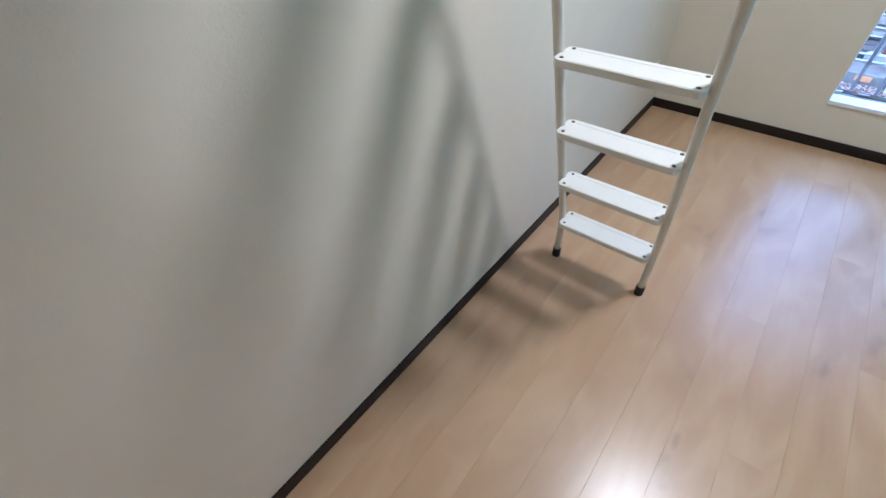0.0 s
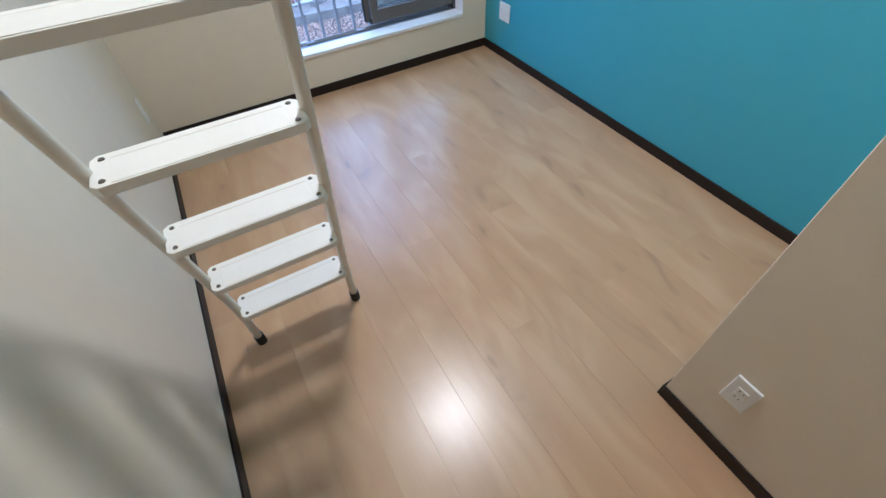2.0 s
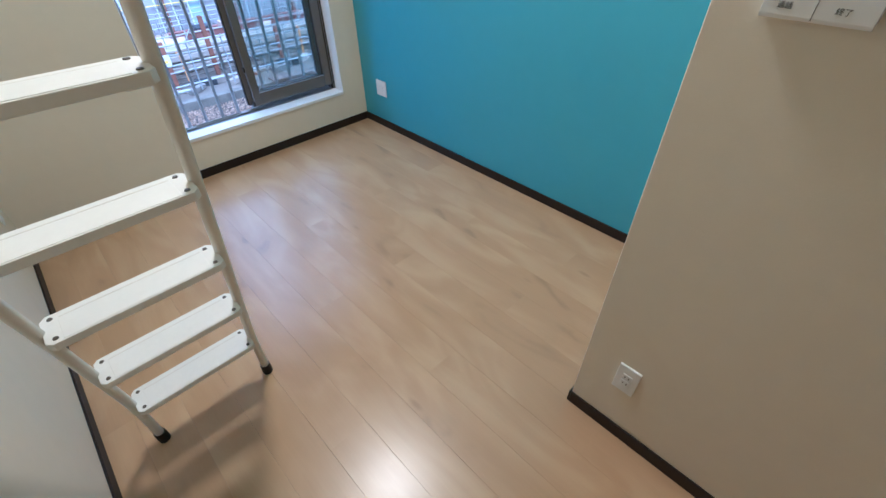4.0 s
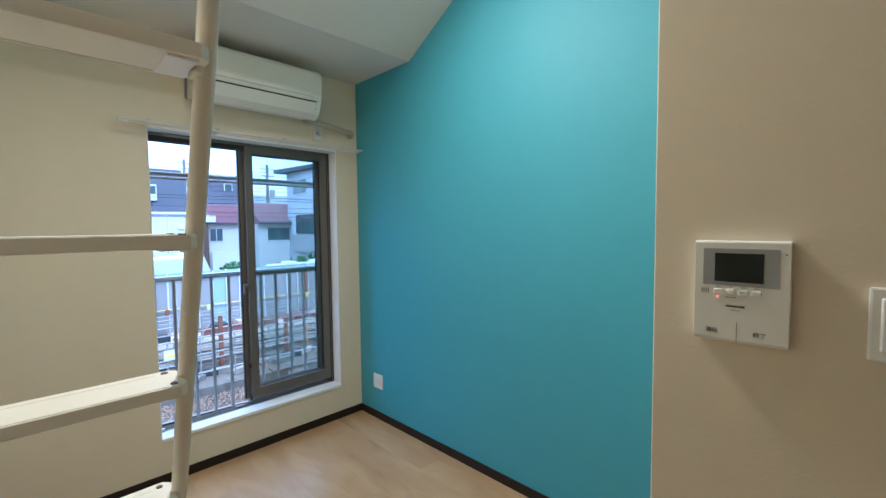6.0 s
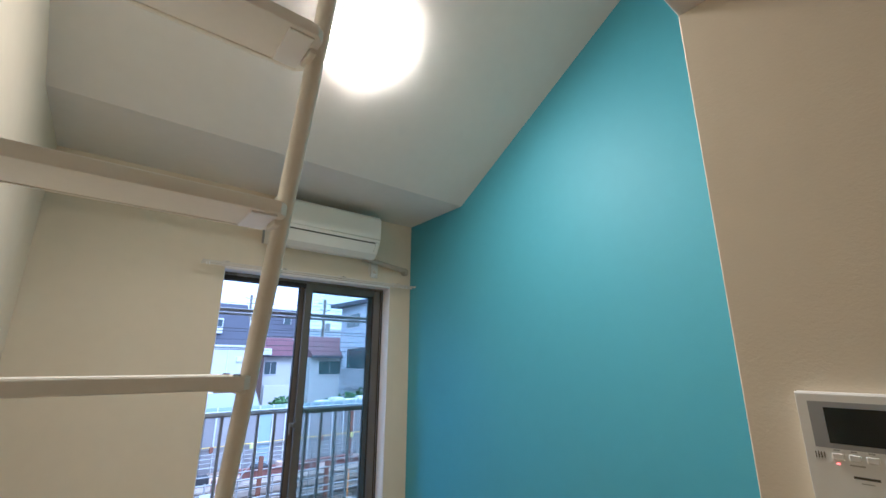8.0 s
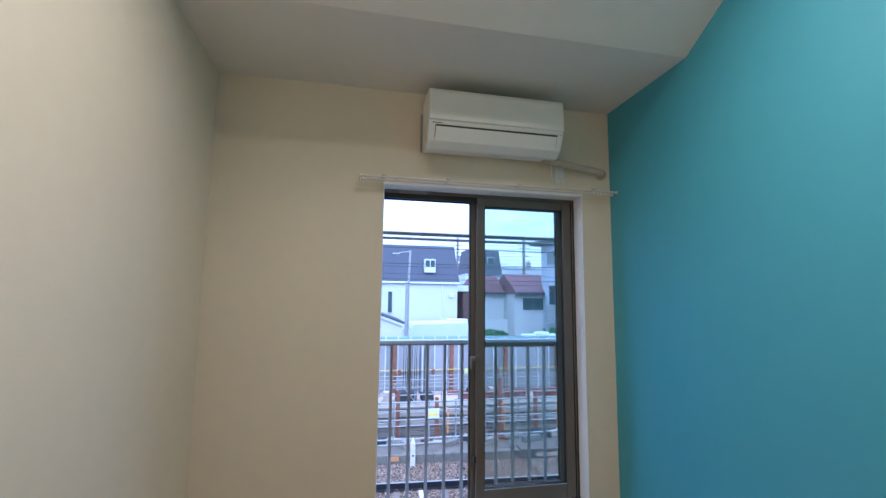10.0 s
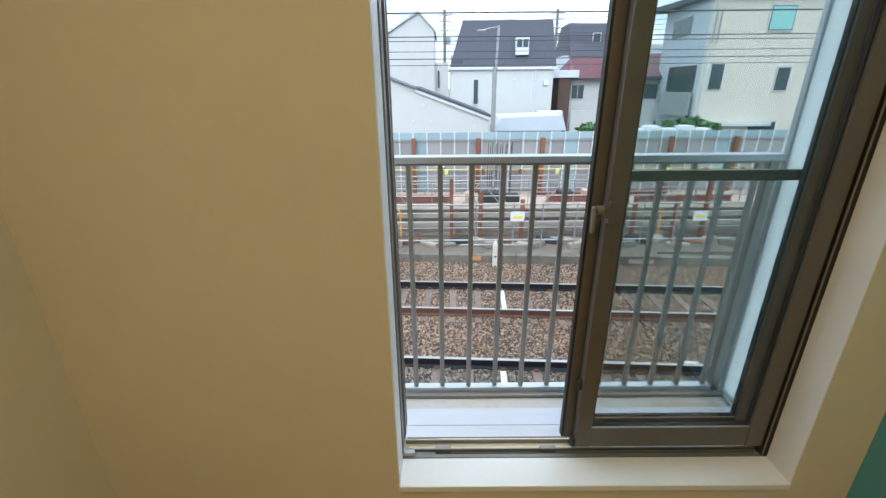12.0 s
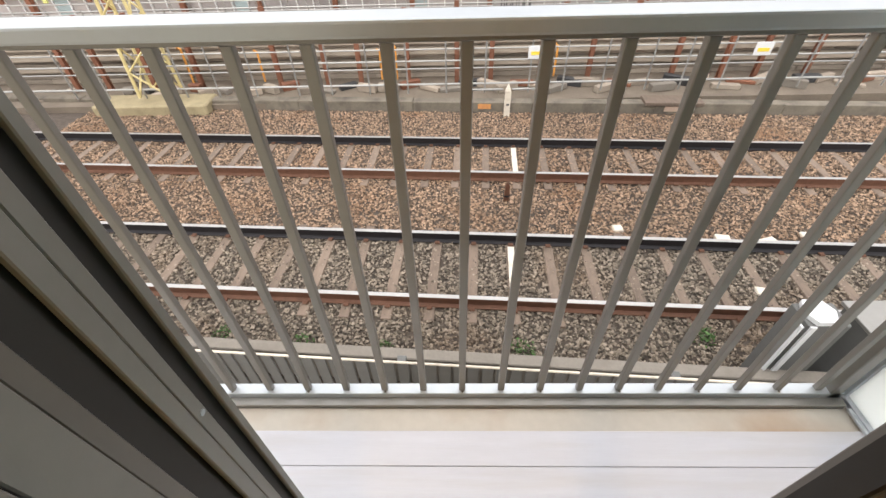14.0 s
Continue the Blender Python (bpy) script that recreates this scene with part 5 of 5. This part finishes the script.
RX0, RX1 = 0.174, 0.574
for x in (RX0, RX1):
    zs = [0.03 + 0.06 * k for k in range(46)]
    part("side_rail", at_thing(lad, tube([(x, sum(rail_y(z + d) for d in (-0.06, 0, 0.06)) / 3, z) for z in zs], 0.0145, 14)), M_CREAM, lad, smooth=True)
    part("foot", at_thing(lad, tube([(x, -1.736, 0.0), (x, -1.736, 0.006), (x, -1.736, 0.048)], 0.019, 14)), M_RUBBER, lad, "black rubber foot")
TX0, TX1 = 0.182, 0.566
for k in range(9):
    z = 0.257 + 0.2606 * k
    yc = rail_y(z) - 0.002
    d0, d1 = yc - 0.053, yc + 0.053
    c = 0.012
    prof = [(TX0 + c, d0), (TX1 - c, d0), (TX1, d0 + c), (TX1, d1 - c), (TX1 - c, d1), (TX0 + c, d1), (TX0, d1 - c), (TX0, d0 + c)]
    tr = part("tread", at_thing(lad, prism(prof, "z", z - 0.021, z, bevel=0.002)), M_TREAD, lad, "flat off-white tread")
    part("tread_groove", at_thing(lad, box(TX0 + 0.035, TX1 - 0.035, d1 - 0.022, d1 - 0.019, z - 0.001, z + 0.0006)), M_CREAM, tr)
    part("grip", at_thing(lad, box(TX0 + 0.034, TX1 - 0.034, d0 + 0.004, d1 - 0.025, z - 0.001, z + 0.0012, bevel=0.0004)), M_TREAD, tr)
    part("apron", at_thing(lad, box(TX0 + 0.012, TX1 - 0.012, d1 - 0.012, d1 - 0.008, z - 0.0225, z - 0.020)), M_CREAM, tr)
    for x0 in (TX0 + 0.014, TX1 - 0.052):
        part("end_plate", at_thing(lad, box(x0, x0 + 0.038, d0 + 0.008, d1 - 0.014, z - 0.0245, z - 0.0205, bevel=0.001)), M_WHITE, tr)
    for x in (TX0 + 0.02, TX1 - 0.02):
        for y in (d0 + 0.017, d1 - 0.017):
            part("screw", at_thing(lad, disc((x, y, z), 0.0062, 0.0022, "z", 12, r2=0.005)), M_SCREW, tr)
    for x0, x1 in ((RX0 + 0.008, TX0 + 0.012), (TX1 - 0.012, RX1 - 0.008)):
        part("bracket", at_thing(lad, box(x0, x1, yc - 0.022, yc + 0.022, z - 0.03, z - 0.006, bevel=0.004, seg=2)), M_CREAM, tr)

# ---- ceiling lamp ----
nrm = Vector((0, -RISE, -1)).normalized()
lc = Vector((1.185, -1.365, BEND_Z + RISE * (BEND_Y + 1.365)))
lamp = thing("ceiling_lamp", "round white ceiling lamp, switched on", "ceiling lamp", lc)
lamp.rotation_mode = "QUATERNION"
lamp.rotation_quaternion = Vector((0, 0, -1)).rotation_difference(nrm)
# opaque base hidden behind the diffuser, added to block sideways light on the ceiling
part("base", disc((0, 0, -0.034), 0.201, 0.034, "z", 48), M_WHITE, lamp, "hidden opaque lamp base added to keep light off the ceiling")
b = bmesh.new()
R, H, N = 0.203, 0.085, 40
# dome nearly flat, shaped so that less light reaches the window wall
prof = [(R, -0.033), (R * 1.0, -0.037)] + [(R * math.cos(a), -0.037 - (H - 0.064) * math.sin(a)) for a in [math.pi / 2 * i / 9 for i in range(1, 9)]]
rings = [[b.verts.new((r * math.cos(2 * math.pi * k / N), r * math.sin(2 * math.pi * k / N), z)) for k in range(N)] for r, z in prof]
for r0, r1 in zip(rings, rings[1:]):
    for k in range(N):
        b.faces.new((r0[k], r0[(k + 1) % N], r1[(k + 1) % N], r1[k]))
b.faces.new(rings[-1])
bmesh.ops.recalc_face_normals(b, faces=b.faces)
part("diffuser", b, M_LAMP, lamp, "glowing opal diffuser", smooth=True)

# ---- air conditioner, its pipe and socket ----
ac = thing("air_conditioner", "white wall-mounted air conditioner above the window", "air conditioner", (1.53, 0.0, 2.35))
AX0, AX1 = 1.138, 1.928
prof = [(-0.004, 2.37), (-0.06, 2.352), (-0.15, 2.342), (-0.195, 2.375), (-0.226, 2.44), (-0.234, 2.47), (-0.236, 2.63),
        (-0.225, 2.652), (-0.19, 2.66), (-0.004, 2.66)]
part("body", at_thing(ac, prism(prof, "x", AX0, AX1, bevel=0.005)), M_ACW, ac)
part("front_panel", at_thing(ac, prism([(-0.234, 2.478), (-0.2455, 2.482), (-0.2475, 2.50), (-0.2455, 2.635), (-0.236, 2.655), (-0.22, 2.664), (-0.19, 2.662)],
                                      "x", AX0 + 0.002, AX1 - 0.002, bevel=0.002)), M_ACW, ac)
fl = [(-0.232, 2.446), (-0.2355, 2.444), (-0.203, 2.374), (-0.166, 2.344), (-0.162, 2.35)]
part("louvre", at_thing(ac, prism(fl, "x", AX0 + 0.04, AX1 - 0.04, bevel=0.0008)), M_ACW, ac)
part("louvre_gap", at_thing(ac, prism([(-0.229, 2.454), (-0.2345, 2.455), (-0.2340, 2.448), (-0.229, 2.447)], "x", AX0 + 0.04, AX1 - 0.04)), M_DARK, ac)
for x in (AX0 + 0.0375, AX1 - 0.0395):
    part("louvre_gap", at_thing(ac, prism([(-0.232, 2.45), (-0.2345, 2.449), (-0.21, 2.393), (-0.2, 2.39)], "x", x, x + 0.002)), M_DARK, ac)
part("marking", at_thing(ac, box(AX0 + 0.02, AX0 + 0.075, -0.2352, -0.2342, 2.462, 2.467)), M_INK, ac)
for i in range(4):
    part("indicator", at_thing(ac, box(AX1 - 0.075 + i * 0.018, AX1 - 0.065 + i * 0.018, -0.2352, -0.2342, 2.455, 2.46)), M_INKL, ac)
part("mount_plate", at_thing(ac, box(AX0 - 0.012, AX0 + 0.01, -0.012, 0.0, 2.37, 2.60, bevel=0.002)), M_GREYP, ac)

pipe = thing("refrigerant_pipe", "taped beige air conditioner pipe running into the wall", "pipe", (1.95, -0.05, 2.33))
pp = [(1.86, -0.10, 2.352), (1.95, -0.085, 2.349), (2.05, -0.062, 2.343), (2.15, -0.045, 2.335), (2.24, -0.04, 2.327), (2.285, -0.033, 2.322), (2.305, -0.012, 2.318), (2.308, 0.0, 2.317)]
part("tape", at_thing(pipe, tube(pp, 0.021, 14)), M_TAPE, pipe, smooth=True)
part("wall_cap", at_thing(pipe, disc((2.306, -0.012, 2.318), 0.034, 0.012, "y", 20)), M_TAPE, pipe)
sock = thing("socket", "white wall socket with a plugged-in cord below the air conditioner", "socket", (2.01, 0.0, 2.29))
part("plate", at_thing(sock, box(1.982, 2.046, -0.008, 0.0, 2.235, 2.345, bevel=0.003, seg=2)), M_WHITE, sock)
part("plug", at_thing(sock, box(2.003, 2.026, -0.032, -0.008, 2.268, 2.296, bevel=0.004, seg=2)), M_ACW, sock)
cp = [(2.014, -0.03, 2.28), (2.02, -0.045, 2.265), (2.0, -0.045, 2.225), (1.965, -0.04, 2.22), (1.945, -0.045, 2.26), (1.935, -0.06, 2.32), (1.92, -0.09, 2.352)]
part("cord", at_thing(sock, tube(cp, 0.0035, 8)), M_ACW, sock, smooth=True)

# ---- curtain rail ----
M_RAILC = mat("cream_curtain_rail", (0.70, 0.67, 0.60), 0.45, vary=0.05)
cr = thing("curtain_rail", "white double curtain rail above the window", "curtain rail", (1.56, -0.05, 2.18))
for y, z in ((-0.085, 2.183), (-0.035, 2.179)):
    part("track", at_thing(cr, box(0.78, 2.358, y - 0.006, y + 0.006, z - 0.005, z + 0.006, bevel=0.002)), M_RAILC, cr)
    for x in (0.776, 2.354):
        part("end_cap", at_thing(cr, box(x, x + 0.012, y - 0.009, y + 0.009, z - 0.008, z + 0.009, bevel=0.003)), M_RAILC, cr)
for x in (0.915, 1.28, 1.72, 2.20):
    part("bracket", at_thing(cr, box(x - 0.012, x + 0.012, -0.10, 0.0, 2.191, 2.196, bevel=0.001)), M_RAILC, cr)
    part("bracket_plate", at_thing(cr, box(x - 0.012, x + 0.012, -0.004, 0.0, 2.175, 2.215, bevel=0.001)), M_RAILC, cr)
for x in (2.20, 2.23, 2.25, 2.28, 0.80, 0.815):
    part("runner", at_thing(cr, tube([(x, -0.085, 2.178), (x, -0.085, 2.168), (x + 0.004, -0.085, 2.160)], 0.003, 8)), M_TRIM, cr)

# ---- intercom, switch and sockets ----
ic = thing("door_intercom", "white door intercom monitor with a small dark screen", "intercom", (XS, -2.835, 1.437))
IY0, IY1, IZ0, IZ1 = -2.910, -2.760, 1.340, 1.535


def iy(f):
    return IY1 + (IY0 - IY1) * f


def iz(f):
    return IZ1 + (IZ0 - IZ1) * f


T = 0.024
b = prism([(XS, IZ0 + 0.004), (XS - T + 0.004, IZ0), (XS - T, IZ0 + 0.006), (XS - T, IZ1 - 0.003), (XS - T + 0.003, IZ1), (XS, IZ1)], "y", IY0, IY1, bevel=0.0012)
part("body", at_thing(ic, b), M_WHITE, ic)


def icbox(name, f0, f1, g0, g1, depth, material, parent=None, bevel=0.0, sink=0.002):
    bx = box(XS - T - depth, XS - T + sink, min(iy(f0), iy(f1)), max(iy(f0), iy(f1)), min(iz(g0), iz(g1)), max(iz(g0), iz(g1)), bevel=bevel)
    return part(name, at_thing(ic, bx), material, ic if parent is None else parent)


bez = icbox("bezel", 0.10, 0.90, 0.075, 0.44, 0.0008, M_GREYP)
icbox("screen", 0.23, 0.745, 0.12, 0.40, 0.0016, M_SCREEN, bez)
icbox("microphone", 0.948, 0.962, 0.115, 0.127, 0.0006, M_INK)
for i in range(4):
    icbox("speaker_slot", 0.085 + i * 0.024, 0.093 + i * 0.024, 0.475, 0.525, 0.0006, M_INK)
    f = 0.225 + i * 0.135
    icbox("button", f, f + 0.095, 0.475, 0.525, 0.003, M_WHITE, bevel=0.001)
    icbox("button_print", f + 0.02, f + 0.07, 0.447, 0.458, 0.0005, M_INKL)
icbox("led", 0.25, 0.275, 0.548, 0.560, 0.0008, M_LED)
icbox("button_print", 0.35, 0.47, 0.548, 0.560, 0.0005, M_INKL)
icbox("maker_mark", 0.36, 0.56, 0.632, 0.650, 0.0005, M_INK)
icbox("model_print", 0.41, 0.51, 0.675, 0.683, 0.0005, M_INKL)
icbox("key_groove", 0.478, 0.484, 0.80, 0.985, 0.0004, M_INK)


def lettering(name, text, size, place, parent, material, rot):
    cu = bpy.data.curves.new(name, "FONT")
    cu.body, cu.size, cu.extrude = text, size, 0.0003
    cu.align_x, cu.align_y = "CENTER", "CENTER"
    tmp = bpy.data.objects.new(name, cu)
    scene.collection.objects.link(tmp)
    me = bpy.data.meshes.new_from_object(tmp.evaluated_get(bpy.context.evaluated_depsgraph_get()))
    bpy.data.objects.remove(tmp)
    me.materials.append(material)
    ob = new(name, me)
    ob.parent = parent
    ob.matrix_basis = Matrix.Translation(Vector(place) - Vector(parent.location)) @ rot
    return ob


FACE_LEFT = Matrix(((0, 0, -1, 0), (-1, 0, 0, 0), (0, 1, 0, 0), (0, 0, 0, 1)))
lettering("key_lettering", "通話", 0.0105, (XS - T - 0.0004, iy(0.21), iz(0.90)), ic, M_INK, FACE_LEFT)
lettering("key_lettering", "終了", 0.0105, (XS - T - 0.0004, iy(0.72), iz(0.90)), ic, M_INK, FACE_LEFT)

sw = thing("light_switch", "white wall switch plate beside the intercom", "switch", (XS, -3.045, 1.40))
part("plate", at_thing(sw, box(XS - 0.010, XS, -3.08, -3.008, 1.342, 1.463, bevel=0.004, seg=2)), M_WHITE, sw)
part("rocker", at_thing(sw, box(XS - 0.014, XS - 0.008, -3.066, -3.022, 1.358, 1.447, bevel=0.003)), M_WHITE, sw)

so = thing("wall_socket", "white double power socket low on the wall", "socket", (XS, -2.823, 0.308), group="wall sockets")
part("plate", at_thing(so, box(XS - 0.008, XS, -2.858, -2.788, 0.248, 0.368, bevel=0.003, seg=2)), M_WHITE, so)
for z in (0.293, 0.323):
    part("insert", at_thing(so, box(XS - 0.010, XS - 0.006, -2.838, -2.808, z - 0.012, z + 0.012, bevel=0.001)), M_WHITE, so)
    for y in (-2.829, -2.817):
        part("slot", at_thing(so, box(XS - 0.0104, XS - 0.009, y - 0.0012, y + 0.0012, z - 0.004, z + 0.004)), M_INK, so)
so2 = thing("wall_socket", "white power and aerial socket low on the teal wall", "socket", (W, -0.245, 0.312), group="wall sockets")
part("plate", at_thing(so2, box(W - 0.008, W, -0.305, -0.188, 0.255, 0.372, bevel=0.003, seg=2)), M_WHITE, so2)
for y0 in (-0.272, -0.222):
    part("insert", at_thing(so2, box(W - 0.010, W - 0.006, y0 - 0.016, y0 + 0.016, 0.288, 0.338, bevel=0.001)), M_WHITE, so2)
    for z in (0.303, 0.325):
        part("slot", at_thing(so2, box(W - 0.0104, W - 0.009, y0 - 0.005, y0 + 0.005, z - 0.001, z + 0.001)), M_INK, so2)
so3 = thing("wall_socket", "white socket plate low on the off-white wall", "socket", (0.0, -0.2, 0.31), group="wall sockets")
part("plate", at_thing(so3, box(0.0, 0.008, -0.24, -0.165, 0.25, 0.37, bevel=0.003, seg=2)), M_WHITE, so3)
part("insert", at_thing(so3, box(0.006, 0.010, -0.217, -0.188, 0.285, 0.335, bevel=0.001)), M_WHITE, so3)

# ---- floor planks ----
PW = 0.15425
plank_meshes = {}
first = 0.424 - 4 * PW
cols = [first + PW * k for k in range(18)]
for i, x in enumerate(cols):
    x0, x1 = max(x, 0.0), min(x + PW, W)
    if x1 - x0 < 0.01:
        continue
    y = -4.6 - (0.61 * i) % 1.818
    while y < 0:
        y0, y1 = max(y, BACK), min(y + 1.818, 0.0)
        y += 1.818
        if y1 - y0 < 0.01:
            continue
        yc, xc = (y0 + y1) / 2, (x0 + x1) / 2
        key = (round(x1 - x0, 4), round(y1 - y0, 4))
        if key not in plank_meshes:
            g = 0.00014
            hw, c = key[0] / 2 - g, 0.0004
            ob = part("plank", prism([(-hw, -0.012), (hw, -0.012), (hw, -c), (hw - c, 0.0), (-hw + c, 0.0), (-hw, -c)], "y", -key[1] / 2, key[1] / 2), M_FLOOR, floor)
            plank_meshes[key] = ob.data
        else:
            ob = new("plank", plank_meshes[key])
            ob.parent = floor
        ob.location = (xc, yc, 0)
